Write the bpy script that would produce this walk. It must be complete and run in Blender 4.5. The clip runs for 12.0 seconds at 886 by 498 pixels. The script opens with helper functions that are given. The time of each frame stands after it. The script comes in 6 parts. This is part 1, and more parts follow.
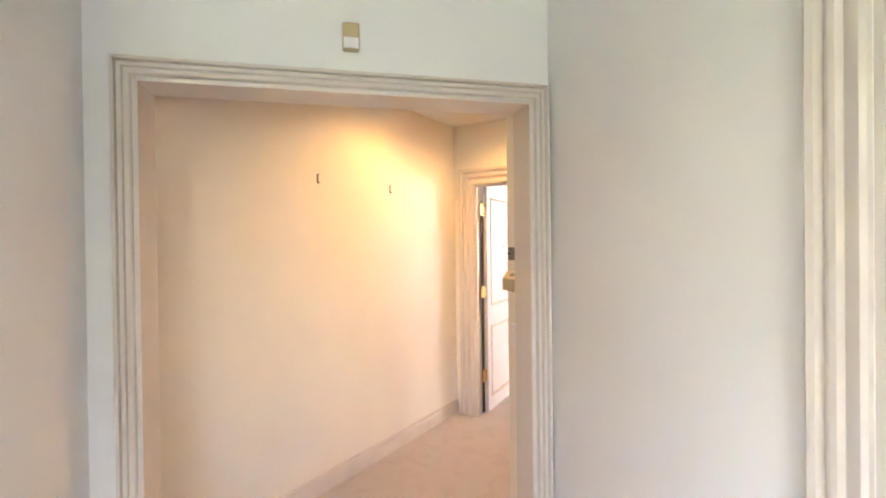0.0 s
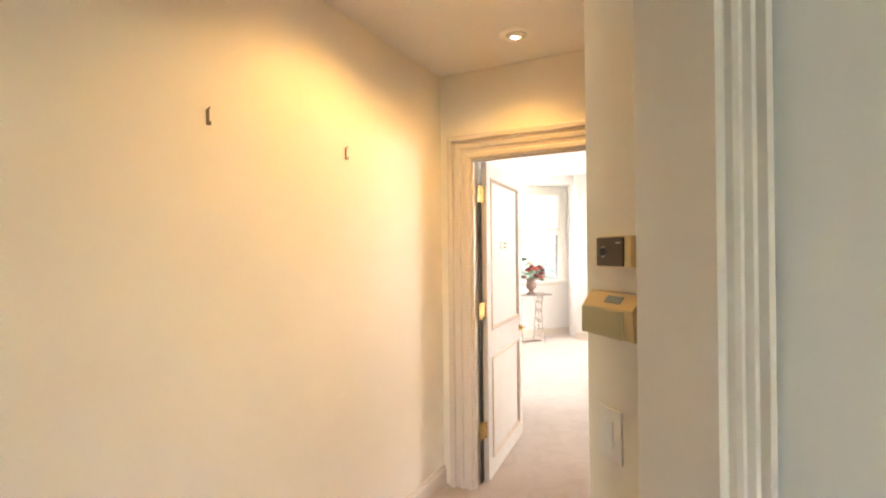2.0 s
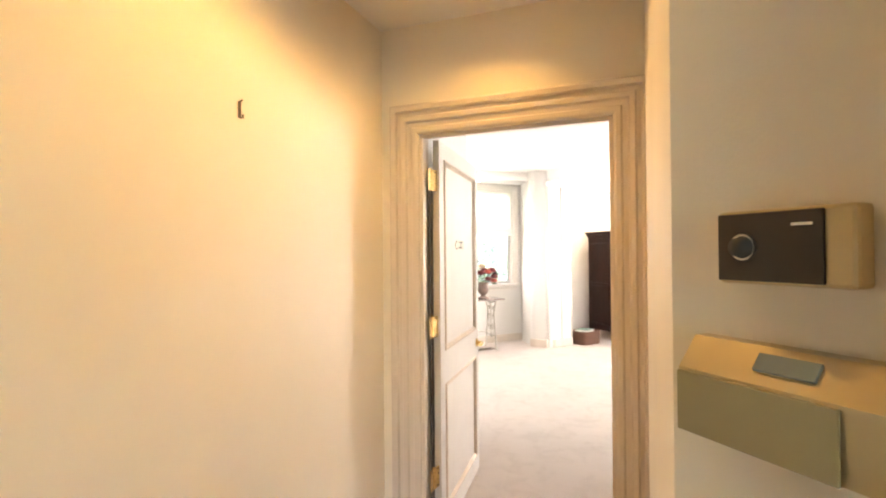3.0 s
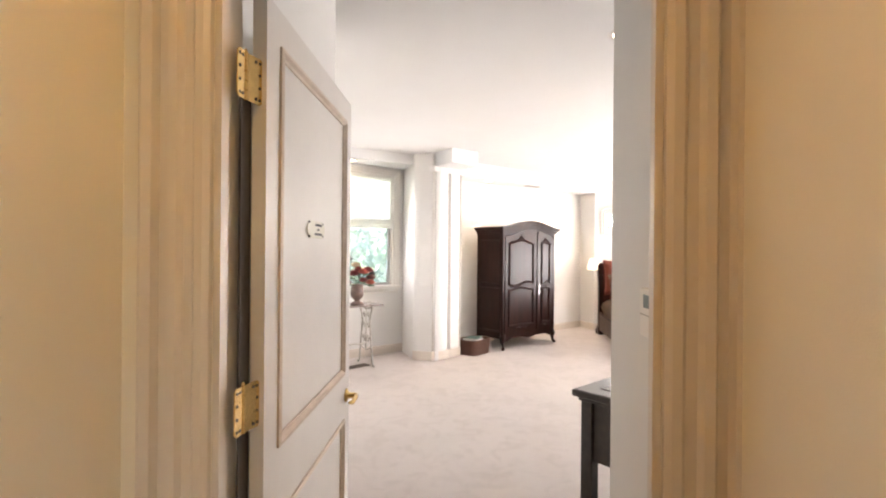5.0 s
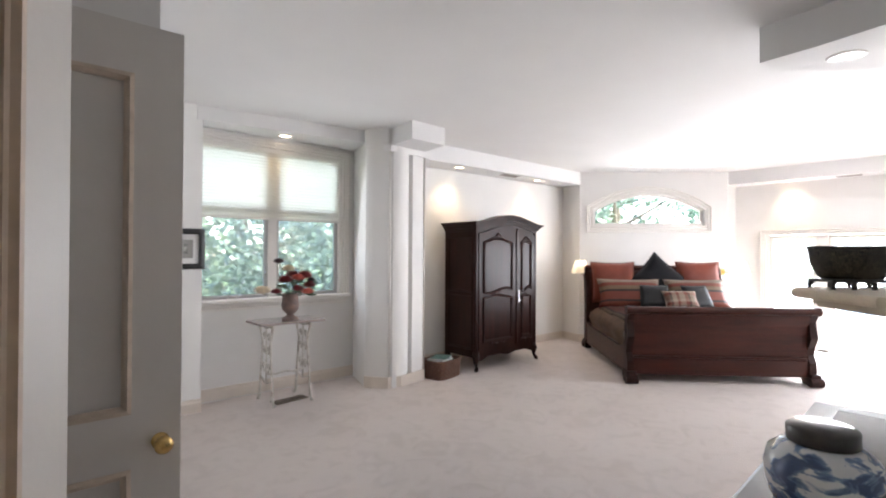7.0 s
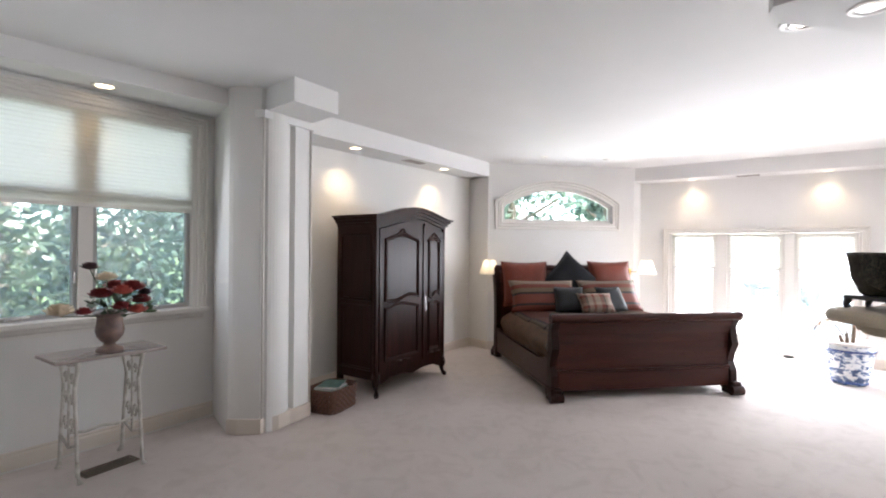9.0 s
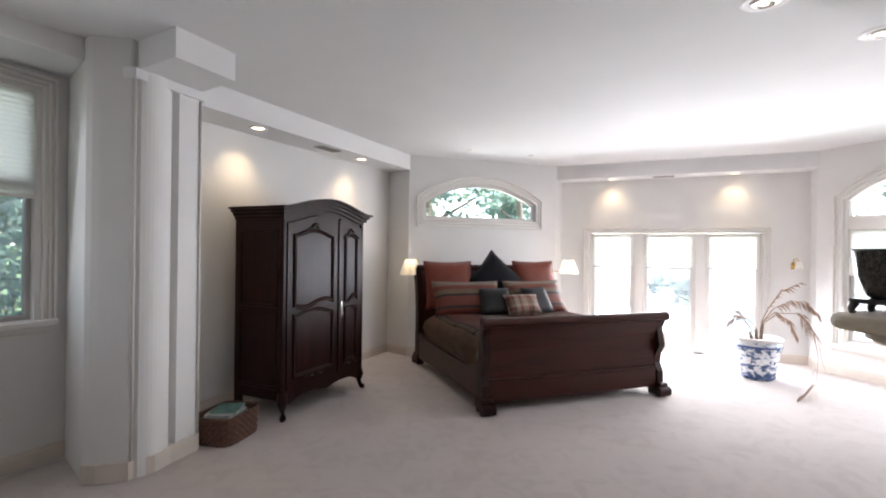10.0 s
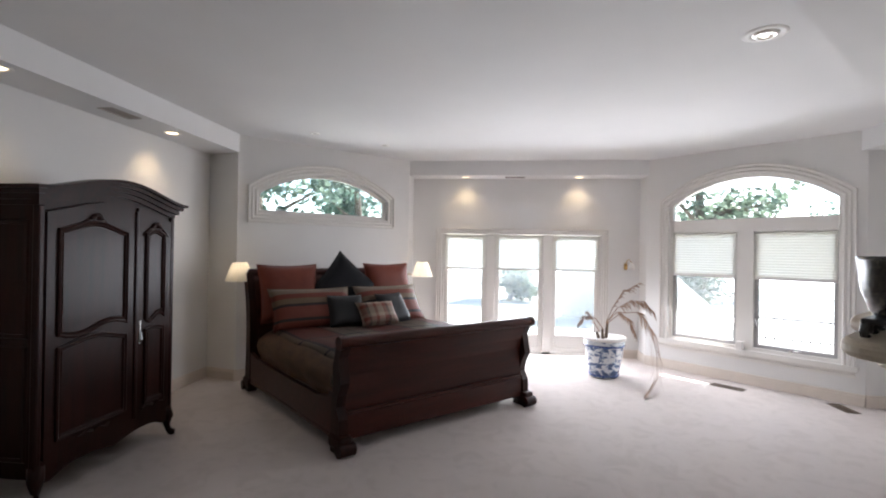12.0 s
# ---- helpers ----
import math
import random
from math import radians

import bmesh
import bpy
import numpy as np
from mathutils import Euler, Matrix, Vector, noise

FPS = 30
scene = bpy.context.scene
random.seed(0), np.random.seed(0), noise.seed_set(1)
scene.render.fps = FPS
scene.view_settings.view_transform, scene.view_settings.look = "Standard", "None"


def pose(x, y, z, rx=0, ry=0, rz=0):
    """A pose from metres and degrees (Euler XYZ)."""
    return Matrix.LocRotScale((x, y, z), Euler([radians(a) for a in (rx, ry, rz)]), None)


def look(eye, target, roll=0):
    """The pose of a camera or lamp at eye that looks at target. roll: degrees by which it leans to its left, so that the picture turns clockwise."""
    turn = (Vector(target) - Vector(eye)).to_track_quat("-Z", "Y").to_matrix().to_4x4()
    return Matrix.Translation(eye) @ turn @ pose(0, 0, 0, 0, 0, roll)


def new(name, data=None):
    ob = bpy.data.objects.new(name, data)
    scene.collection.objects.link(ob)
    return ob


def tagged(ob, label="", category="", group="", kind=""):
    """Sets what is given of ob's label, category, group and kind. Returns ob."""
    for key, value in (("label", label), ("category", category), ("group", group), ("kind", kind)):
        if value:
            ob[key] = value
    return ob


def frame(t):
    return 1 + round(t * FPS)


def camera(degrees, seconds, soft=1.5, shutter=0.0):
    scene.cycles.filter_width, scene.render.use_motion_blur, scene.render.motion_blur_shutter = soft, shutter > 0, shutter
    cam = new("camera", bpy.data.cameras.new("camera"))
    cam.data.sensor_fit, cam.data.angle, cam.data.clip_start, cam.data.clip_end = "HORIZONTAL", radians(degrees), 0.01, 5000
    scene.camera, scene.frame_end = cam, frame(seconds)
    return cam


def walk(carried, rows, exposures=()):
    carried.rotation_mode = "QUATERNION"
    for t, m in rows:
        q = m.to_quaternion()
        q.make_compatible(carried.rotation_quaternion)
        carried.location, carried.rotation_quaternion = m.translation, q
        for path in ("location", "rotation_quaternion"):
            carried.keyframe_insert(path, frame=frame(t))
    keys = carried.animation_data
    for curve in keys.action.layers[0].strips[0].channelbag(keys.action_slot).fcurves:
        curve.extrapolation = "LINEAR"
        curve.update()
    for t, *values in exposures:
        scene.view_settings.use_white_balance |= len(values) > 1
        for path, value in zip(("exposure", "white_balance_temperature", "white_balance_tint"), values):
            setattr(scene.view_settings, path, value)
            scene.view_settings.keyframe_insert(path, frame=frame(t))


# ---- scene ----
cam = camera(83.9, 12.0, soft=2.0)
PATH = [
    (0, (0.508, 0.65, 1.663), (0.981, 2.593, 1.648), -0.7),
    (0.5, (0.541, 1.017, 1.655), (1.021, 2.958, 1.644), -0.8),
    (1, (0.584, 1.384, 1.653), (1.085, 3.32, 1.649), -0.8),
    (1.5, (0.679, 1.74, 1.643), (1.206, 3.669, 1.643), -0.8),
    (2, (0.752, 2.089, 1.622), (1.355, 3.995, 1.628), -0.6),
    (2.5, (0.849, 2.43, 1.613), (1.552, 4.302, 1.622), -0.6),
    (3, (0.997, 2.755, 1.613), (1.8, 4.586, 1.625), -0.5),
    (3.2, (1.06, 2.871, 1.61), (1.897, 4.687, 1.627), -0.2),
    (5, (1.661, 4.01, 1.593), (2.898, 5.581, 1.593), 0.5),
    (5.5, (1.892, 4.266, 1.61), (3.176, 5.8, 1.609), 0.7),
    (6, (2.168, 4.552, 1.586), (3.472, 6.068, 1.586), 0.4),
    (6.5, (2.393, 4.735, 1.535), (3.704, 6.246, 1.552), 0.1),
    (6.7, (2.494, 4.852, 1.542), (3.808, 6.36, 1.557), 0.2),
    (8.3, (3.079, 5.57, 1.588), (4.56, 6.914, 1.589), 0.4),
    (8.5, (3.167, 5.662, 1.595), (4.679, 6.971, 1.592), 0.4),
    (9, (3.36, 5.906, 1.602), (4.987, 7.069, 1.598), 0.5),
    (9.5, (3.587, 6.099, 1.577), (5.316, 7.104, 1.577), 0.5),
    (10, (3.79, 6.308, 1.58), (5.598, 7.164, 1.58), 0.7),
    (10.5, (4.008, 6.504, 1.585), (5.89, 7.18, 1.588), 0.8),
    (11, (4.204, 6.61, 1.59), (6.134, 7.132, 1.592), 0.7),
    (11.5, (4.377, 6.68, 1.582), (6.343, 7.047, 1.59), 0.7),
    (12, (4.509, 6.79, 1.595), (6.498, 7.0, 1.603), 0.9),
]
EXPOSURES = [
    (0.0, 5.70, 7350, 26), (1.0, 5.62, 7550, 20), (2.0, 5.52, 7700, 15), (3.2, 5.32, 7700, 14), (5.0, 4.65, 7150, 15), (5.5, 4.40, 6750, 14), (6.0, 4.08, 6600, 12),
    (6.5, 3.85, 6500, 12), (8.5, 3.40, 6350, 12), (9.5, 3.07, 6300, 12), (10.5, 2.70, 6300, 12), (12.0, 2.23, 6300, 12),
]
walk(cam, [(t, look(eye, target, roll)) for t, eye, target, roll in PATH], EXPOSURES)

# ---- world and sun ----
SUN_ELEV, SUN_AZ = 55.0, -42.0          # azimuth: direction from which the sun comes, degrees from +x
world = bpy.data.worlds.new("sky")
scene.world = world
world.use_nodes = True
wn = world.node_tree.nodes
sky = wn.new("ShaderNodeTexSky")
sky.sky_type = "NISHITA"
sky.sun_disc = False
sky.sun_elevation = radians(SUN_ELEV)
sky.sun_rotation = radians(90 - SUN_AZ)
world.node_tree.links.new(sky.outputs[0], wn["Background"].inputs[0])
wn["Background"].inputs[1].default_value = 0.15


def lamp(name, kind, m, energy, color=(1, 1, 1), **kw):
    data = bpy.data.lights.new(name, kind)
    data.energy, data.color = energy, color
    for key, value in kw.items():
        if key == "size":
            data.size = value
        elif key == "size_y":
            data.shape = "RECTANGLE"
            data.size_y = value
        elif key == "angle":
            data.angle = value
        elif key == "spot":
            data.spot_size, data.spot_blend = value
        elif key == "radius":
            data.shadow_soft_size = value
    ob = new(name, data)
    ob.matrix_world = m
    return ob


SUN_DIR = Vector((math.cos(radians(SUN_ELEV)) * math.cos(radians(SUN_AZ)), math.cos(radians(SUN_ELEV)) * math.sin(radians(SUN_AZ)), math.sin(radians(SUN_ELEV))))
lamp("sun", "SUN", look(SUN_DIR * 30, (0, 0, 0)), 5.0, (1.0, 0.95, 0.88), angle=radians(0.5))

WARM = (1.0, 0.58, 0.18)
RECESS = (1.0, 0.76, 0.46)
DAY = (0.92, 0.945, 1.0)
COOL = (0.74, 0.88, 1.0)
SKY = 2.06                                 # watts per square metre of opening


def sky_lamp(centre, inward, w, h, power=1.0, color=DAY):
    c = Vector(centre)
    lamp("daylight_fill", "AREA", look(c, c + Vector(inward)), SKY * w * h * power, color, size=w, size_y=h)


# area lamps added at the bedroom windows to stand in for skylight
sky_lamp((4.88, 10.25, 1.85), (0, -1, -0.35), 1.6, 1.3, 0.19)
sky_lamp((4.88, 10.63, 2.28), (0, -1, 0), 1.7, 0.72, 0.32)
sky_lamp((12.02, 6.39, 1.05), (-1, 0, -0.4), 2.4, 1.5, 2.8)
sky_lamp((12.52, 6.39, 1.5), (-1, 0, 0), 2.4, 0.7, 0.9)
sky_lamp((10.88, 3.91, 1.5), (-1, 1, -0.6), 1.85, 1.7, 1.2)
sky_lamp((10.92, 8.90, 2.28), (-1, -1, -0.35), 1.7, 0.4, 0.8)
# front room: fill lamps added at openings out of view
sky_lamp((-3.1, -1.4, 1.5), (1, 0, 0), 1.0, 1.3, 0.05, COOL)
sky_lamp((-0.7, -3.5, 1.55), (0, 1, 0), 1.2, 1.3, 0.38, COOL)
# fill lamp added inside the side closet, which has no window
sky_lamp((2.55, 0.9, 1.4), (-1, 0.15, 0), 1.0, 1.9, 0.016, COOL)


def spot(x, y, z, tx, ty, tz, watts, color=WARM, size=100, blend=0.6):
    lamp("downlight_beam", "SPOT", look((x, y, z), (tx, ty, tz)), watts, color, spot=(radians(size), blend), radius=0.04)


spot(1.37, 4.03, 2.79, 1.0, 4.3, 0.0, 0.90, size=140)
spot(1.97, 4.58, 2.79, 1.7, 4.75, 0.0, 0.56, size=140)
spot(7.37, 10.04, 2.71, 7.37, 10.2, 0, 3.0, RECESS, size=112, blend=1.0)
spot(9.15, 10.06, 2.71, 9.15, 10.2, 0, 3.0, RECESS, size=112, blend=1.0)
spot(12.13, 7.26, 2.71, 12.22, 7.26, 0, 2.0, RECESS, size=112, blend=1.0)
spot(12.13, 5.54, 2.71, 12.22, 5.54, 0, 2.0, RECESS, size=112, blend=1.0)
spot(4.92, 10.22, 2.79, 4.9, 10.3, 0, 0.4)

# ---- materials ----


def mat(name, color, rough=0.6, metal=0.0, vary=0.06, scale=6.0, grain=0.0, grain_scale=200.0, bump=0.0, bump_scale=120.0, stretch=None, dark=None, spec=0.5, coat=0.0, per_object=0.0):
    """A procedural surface: broad variation, fine grain, relief."""
    m = bpy.data.materials.new(name)
    m.use_nodes = True
    nt = m.node_tree
    n, l = nt.nodes, nt.links
    b = n["Principled BSDF"]
    b.inputs["Roughness"].default_value, b.inputs["Metallic"].default_value = rough, metal
    b.inputs["Specular IOR Level"].default_value = spec
    b.inputs["Coat Weight"].default_value = coat
    b.inputs["Coat Roughness"].default_value = 0.15
    tc = n.new("ShaderNodeTexCoord")
    mp = n.new("ShaderNodeMapping")
    if stretch:
        mp.inputs["Scale"].default_value = stretch
    l.new(tc.outputs["Object"], mp.inputs[0])
    big = n.new("ShaderNodeTexNoise")
    big.inputs["Scale"].default_value, big.inputs["Detail"].default_value = scale, 6.0
    l.new(mp.outputs[0], big.inputs["Vector"])
    ramp = n.new("ShaderNodeValToRGB")
    lo = dark if dark else tuple(c * (1 - vary) for c in color)
    hi = tuple(min(1, c * (1 + vary)) for c in color) if not dark else color
    ramp.color_ramp.elements[0].color, ramp.color_ramp.elements[1].color = (*lo, 1), (*hi, 1)
    ramp.color_ramp.elements[0].position, ramp.color_ramp.elements[1].position = 0.3, 0.7
    l.new(big.outputs["Fac"], ramp.inputs[0])
    out = ramp.outputs[0]
    if grain:
        fine = n.new("ShaderNodeTexNoise")
        fine.inputs["Scale"].default_value, fine.inputs["Detail"].default_value = grain_scale, 3.0
        l.new(mp.outputs[0], fine.inputs["Vector"])
        mul = n.new("ShaderNodeMix")
        mul.data_type, mul.blend_type = "RGBA", "OVERLAY"
        mul.inputs["Factor"].default_value = grain
        l.new(out, mul.inputs["A"])
        l.new(fine.outputs["Fac"], mul.inputs["B"])
        out = mul.outputs["Result"]
    if per_object:
        info = n.new("ShaderNodeObjectInfo")
        hsv = n.new("ShaderNodeHueSaturation")
        mr = n.new("ShaderNodeMapRange")
        mr.inputs["To Min"].default_value, mr.inputs["To Max"].default_value = 1 - per_object, 1 + per_object
        l.new(info.outputs["Random"], mr.inputs["Value"])
        l.new(mr.outputs[0], hsv.inputs["Value"])
        l.new(out, hsv.inputs["Color"])
        out = hsv.outputs[0]
    l.new(out, b.inputs["Base Color"])
    if bump:
        bt = n.new("ShaderNodeTexNoise")
        bt.inputs["Scale"].default_value, bt.inputs["Detail"].default_value = bump_scale, 5.0
        l.new(mp.outputs[0], bt.inputs["Vector"])
        bn = n.new("ShaderNodeBump")
        bn.inputs["Strength"].default_value, bn.inputs["Distance"].default_value = bump, 0.01
        l.new(bt.outputs["Fac"], bn.inputs["Height"])
        l.new(bn.outputs[0], b.inputs["Normal"])
    return m


def emit(name, color, strength):
    m = bpy.data.materials.new(name)
    m.use_nodes = True
    b = m.node_tree.nodes["Principled BSDF"]
    b.inputs["Base Color"].default_value = (*color, 1)
    b.inputs["Emission Color"].default_value = (*color, 1)
    b.inputs["Emission Strength"].default_value = strength
    return m


def translucent(name, color, amount=0.5, ribs=0.0):
    m = bpy.data.materials.new(name)
    m.use_nodes = True
    n, l = m.node_tree.nodes, m.node_tree.links
    n.remove(n["Principled BSDF"])
    d, t, mix = n.new("ShaderNodeBsdfDiffuse"), n.new("ShaderNodeBsdfTranslucent"), n.new("ShaderNodeMixShader")
    tex = n.new("ShaderNodeTexNoise")
    tex.inputs["Scale"].default_value = 40
    ramp = n.new("ShaderNodeValToRGB")
    ramp.color_ramp.elements[0].color = (*[c * 0.93 for c in color], 1)
    ramp.color_ramp.elements[1].color = (*color, 1)
    l.new(tex.outputs["Fac"], ramp.inputs[0])
    l.new(ramp.outputs[0], d.inputs[0])
    l.new(ramp.outputs[0], t.inputs[0])
    mix.inputs[0].default_value = amount
    l.new(d.outputs[0], mix.inputs[1])
    l.new(t.outputs[0], mix.inputs[2])
    l.new(mix.outputs[0], n["Material Output"].inputs[0])
    return m


def glass_mat(name, tint=(0.95, 0.985, 0.985)):
    m = bpy.data.materials.new(name)
    m.use_nodes = True
    n, l = m.node_tree.nodes, m.node_tree.links
    n.remove(n["Principled BSDF"])
    t, g, mix, fr = n.new("ShaderNodeBsdfTransparent"), n.new("ShaderNodeBsdfGlossy"), n.new("ShaderNodeMixShader"), n.new("ShaderNodeFresnel")
    t.inputs[0].default_value = (*tint, 1)
    g.inputs["Roughness"].default_value = 0.02
    fr.inputs[0].default_value = 1.45
    l.new(fr.outputs[0], mix.inputs[0])
    l.new(t.outputs[0], mix.inputs[1])
    l.new(g.outputs[0], mix.inputs[2])
    l.new(mix.outputs[0], n["Material Output"].inputs[0])
    return m


M_WALL = mat("white_wall_paint", (0.74, 0.725, 0.705), 0.65, vary=0.02, scale=2.5, bump=0.08, bump_scale=260)
M_HALL = mat("cream_wall_paint", (0.82, 0.76, 0.66), 0.6, vary=0.025, scale=2.0, bump=0.08, bump_scale=260)
M_FRONT = mat("pale_wall_paint", (0.80, 0.79, 0.77), 0.55, vary=0.02, scale=2.0, bump=0.08, bump_scale=260)
M_CEIL = mat("ceiling_paint", (0.76, 0.75, 0.74), 0.8, vary=0.02, scale=1.5, bump=0.06, bump_scale=300)
M_TRIM = mat("trim_paint", (0.66, 0.59, 0.525), 0.4, vary=0.015, scale=2, bump=0.01, bump_scale=200)
M_WTRIM = mat("white_trim_paint", (0.74, 0.71, 0.67), 0.4, vary=0.015, scale=3, bump=0.01, bump_scale=200)
M_BASE = mat("baseboard_paint", (0.66, 0.585, 0.515), 0.45, vary=0.04, scale=6, bump=0.04, bump_scale=90)
M_DOOR = mat("door_paint", (0.62, 0.585, 0.55), 0.4, vary=0.03, scale=5, bump=0.04, bump_scale=70)
M_BEAD = mat("bead_paint", (0.55, 0.45, 0.36), 0.45, vary=0.1, scale=20)
M_BRASS = mat("brass", (0.72, 0.50, 0.20), 0.25, 1.0, vary=0.12, scale=30)
M_SILVER = mat("silver_metal", (0.75, 0.74, 0.72), 0.25, 1.0, vary=0.08, scale=30)
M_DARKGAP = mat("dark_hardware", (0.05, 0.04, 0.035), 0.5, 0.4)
M_WOOD = mat("mahogany", (0.028, 0.0066, 0.004), 0.36, vary=0.3, scale=3.0, grain=0.5, grain_scale=26, stretch=(6, 6, 0.7), bump=0.05, bump_scale=60, dark=(0.012, 0.0028, 0.0018), coat=0.03, spec=0.17)
M_WOODH = mat("mahogany_rail", (0.052, 0.0115, 0.0065), 0.36, vary=0.3, scale=3.0, grain=0.5, grain_scale=26, stretch=(0.7, 6, 6), bump=0.05, bump_scale=60, dark=(0.027, 0.0062, 0.0037), coat=0.04, spec=0.22)
M_BLACKWOOD = mat("black_lacquer_wood", (0.035, 0.028, 0.026), 0.28, vary=0.3, scale=5, grain=0.3, grain_scale=30, stretch=(0.7, 6, 6), dark=(0.015, 0.012, 0.012), coat=0.5)
M_GLASS = glass_mat("window_glass")


def screen_mat(name, amount):
    """Fine woven mesh, mostly open; its pale threads also stand in for haze over the view."""
    m = translucent(name, (0.62, 0.64, 0.64), 0.5)
    n, l = m.node_tree.nodes, m.node_tree.links
    cloth = n["Material Output"].inputs[0].links[0].from_socket
    clear, mx = n.new("ShaderNodeBsdfTransparent"), n.new("ShaderNodeMixShader")
    mx.inputs[0].default_value = amount
    l.new(clear.outputs[0], mx.inputs[1])
    l.new(cloth, mx.inputs[2])
    l.new(mx.outputs[0], n["Material Output"].inputs[0])
    return m


M_SCREEN_MESH = screen_mat("insect_mesh_haze", 0.28)
# shade of the door's hinge gap, as a colour
M_GAP_SHADE = mat("gap_shade", (0.045, 0.035, 0.03), 0.8, vary=0.2)
M_SHADE = translucent("cellular_shade", (0.88, 0.86, 0.80), 0.62)
M_LAMPSHADE = translucent("lamp_shade", (0.92, 0.86, 0.74), 0.5)
M_PLASTIC = mat("beige_plastic", (0.58, 0.46, 0.26), 0.3, 0.45, vary=0.05, scale=8)
M_PLASTIC2 = mat("tan_plastic", (0.36, 0.30, 0.16), 0.4, vary=0.05, scale=8)
M_WPLASTIC = mat("white_plastic", (0.80, 0.77, 0.73), 0.4, vary=0.03)
M_BROWN = mat("brown_panel", (0.035, 0.022, 0.016), 0.3, vary=0.1)
M_SCREEN = mat("grey_display", (0.22, 0.27, 0.28), 0.2, vary=0.05)
M_BLACK = mat("black_paint", (0.02, 0.02, 0.02), 0.4, vary=0.2)
M_BULB = emit("bulb_glow", (1.0, 0.78, 0.50), 0.95)
M_BULBW = emit("bulb_glow_white", (1.0, 0.92, 0.80), 0.8)
M_CAN = mat("can_reflector", (0.75, 0.72, 0.66), 0.25, 0.8, vary=0.05)

M_CARPET = mat("carpet_pile", (0.70, 0.63, 0.595), 0.95, vary=0.05, scale=0.9, grain=0.35, grain_scale=420, bump=0.9, bump_scale=340, spec=0.1)


def carpet_marks(m):
    """Footprints and vacuum marks: pile lying one way or the other."""
    n, l = m.node_tree.nodes, m.node_tree.links
    b = n["Principled BSDF"]
    src = b.inputs["Base Color"].links[0].from_socket
    tc = n.new("ShaderNodeTexCoord")
    t = n.new("ShaderNodeTexNoise")
    t.inputs["Scale"].default_value, t.inputs["Detail"].default_value, t.inputs["Distortion"].default_value = 5.5, 5.0, 1.2
    l.new(tc.outputs["Object"], t.inputs["Vector"])
    r = n.new("ShaderNodeValToRGB")
    r.color_ramp.elements[0].position, r.color_ramp.elements[1].position = 0.36, 0.52
    r.color_ramp.elements[0].color = (0.86, 0.85, 0.84, 1)
    r.color_ramp.elements[1].color = (1, 1, 1, 1)
    l.new(t.outputs["Fac"], r.inputs[0])
    mx = n.new("ShaderNodeMix")
    mx.data_type, mx.blend_type = "RGBA", "MULTIPLY"
    mx.inputs["Factor"].default_value = 0.5
    l.new(src, mx.inputs["A"])
    l.new(r.outputs[0], mx.inputs["B"])
    l.new(mx.outputs["Result"], b.inputs["Base Color"])


carpet_marks(M_CARPET)

# ---- mesh helpers ----


def mesh_ob(name, bm, material, parent=None, label="", smooth=False):
    bmesh.ops.recalc_face_normals(bm, faces=bm.faces[:])
    me = bpy.data.meshes.new(name)
    bm.to_mesh(me)
    bm.free()
    if smooth:
        for p in me.polygons:
            p.use_smooth = True
    me.materials.append(material)
    ob = new(name, me)
    if parent is not None:
        ob.parent = parent
    if label:
        ob["label"] = label
    return ob


def part(name, bm, material, parent, label="", smooth=False):
    return mesh_ob(name, bm, material, parent, label, smooth)


def thing(name, m, label, category, group="", kind=""):
    ob = new(name)
    ob.empty_display_size = 0.1
    ob.matrix_world = m
    return tagged(ob, label, category, group, kind)


def box(bm, x0, x1, y0, y1, z0, z1, bevel=0.0, m=None):
    r = bmesh.ops.create_cube(bm, size=1.0)
    vs = r["verts"]
    for v in vs:
        v.co = Vector((x0 + (v.co.x + 0.5) * (x1 - x0), y0 + (v.co.y + 0.5) * (y1 - y0), z0 + (v.co.z + 0.5) * (z1 - z0)))
        if m is not None:
            v.co = m @ v.co
    if bevel:
        es = list({e for v in vs for e in v.link_edges})
        bmesh.ops.bevel(bm, geom=es, offset=bevel, segments=2, affect="EDGES", profile=0.5)
    return bm


def boxes(*args, bevel=0.0):
    bm = bmesh.new()
    for a in args:
        box(bm, *a, bevel=bevel)
    return bm


def prism(bm, poly, axis, a, b, m=None):
    """Extrudes a polygon. axis 'x': poly is (y, z); 'y': (x, z); 'z': (x, y)."""
    def place(p, d):
        v = {"x": (d, p[0], p[1]), "y": (p[0], d, p[1]), "z": (p[0], p[1], d)}[axis]
        v = Vector(v)
        return m @ v if m is not None else v
    lo = [bm.verts.new(place(p, a)) for p in poly]
    hi = [bm.verts.new(place(p, b)) for p in poly]
    caps = [bm.faces.new(lo), bm.faces.new(hi[::-1])]
    k = len(poly)
    for i in range(k):
        bm.faces.new((lo[i], hi[i], hi[(i + 1) % k], lo[(i + 1) % k]))
    for c in caps:
        c.normal_update()
    bmesh.ops.triangulate(bm, faces=caps)
    return bm


def lathe(profile, seg=32, m=None, bm=None, squash=1.0):
    bm = bm or bmesh.new()
    rings = []
    for r, z in profile:
        ring = []
        for i in range(seg):
            a = 2 * math.pi * i / seg
            v = Vector((r * math.cos(a), r * math.sin(a) * squash, z))
            ring.append(bm.verts.new(m @ v if m is not None else v))
        rings.append(ring)
    for p, q in zip(rings, rings[1:]):
        for i in range(seg):
            bm.faces.new((p[i], p[(i + 1) % seg], q[(i + 1) % seg], q[i]))
    if profile[0][0] > 1e-6:
        bm.faces.new(rings[0][::-1])
    if profile[-1][0] > 1e-6:
        bm.faces.new(rings[-1])
    bmesh.ops.remove_doubles(bm, verts=bm.verts[:], dist=1e-5)
    return bm


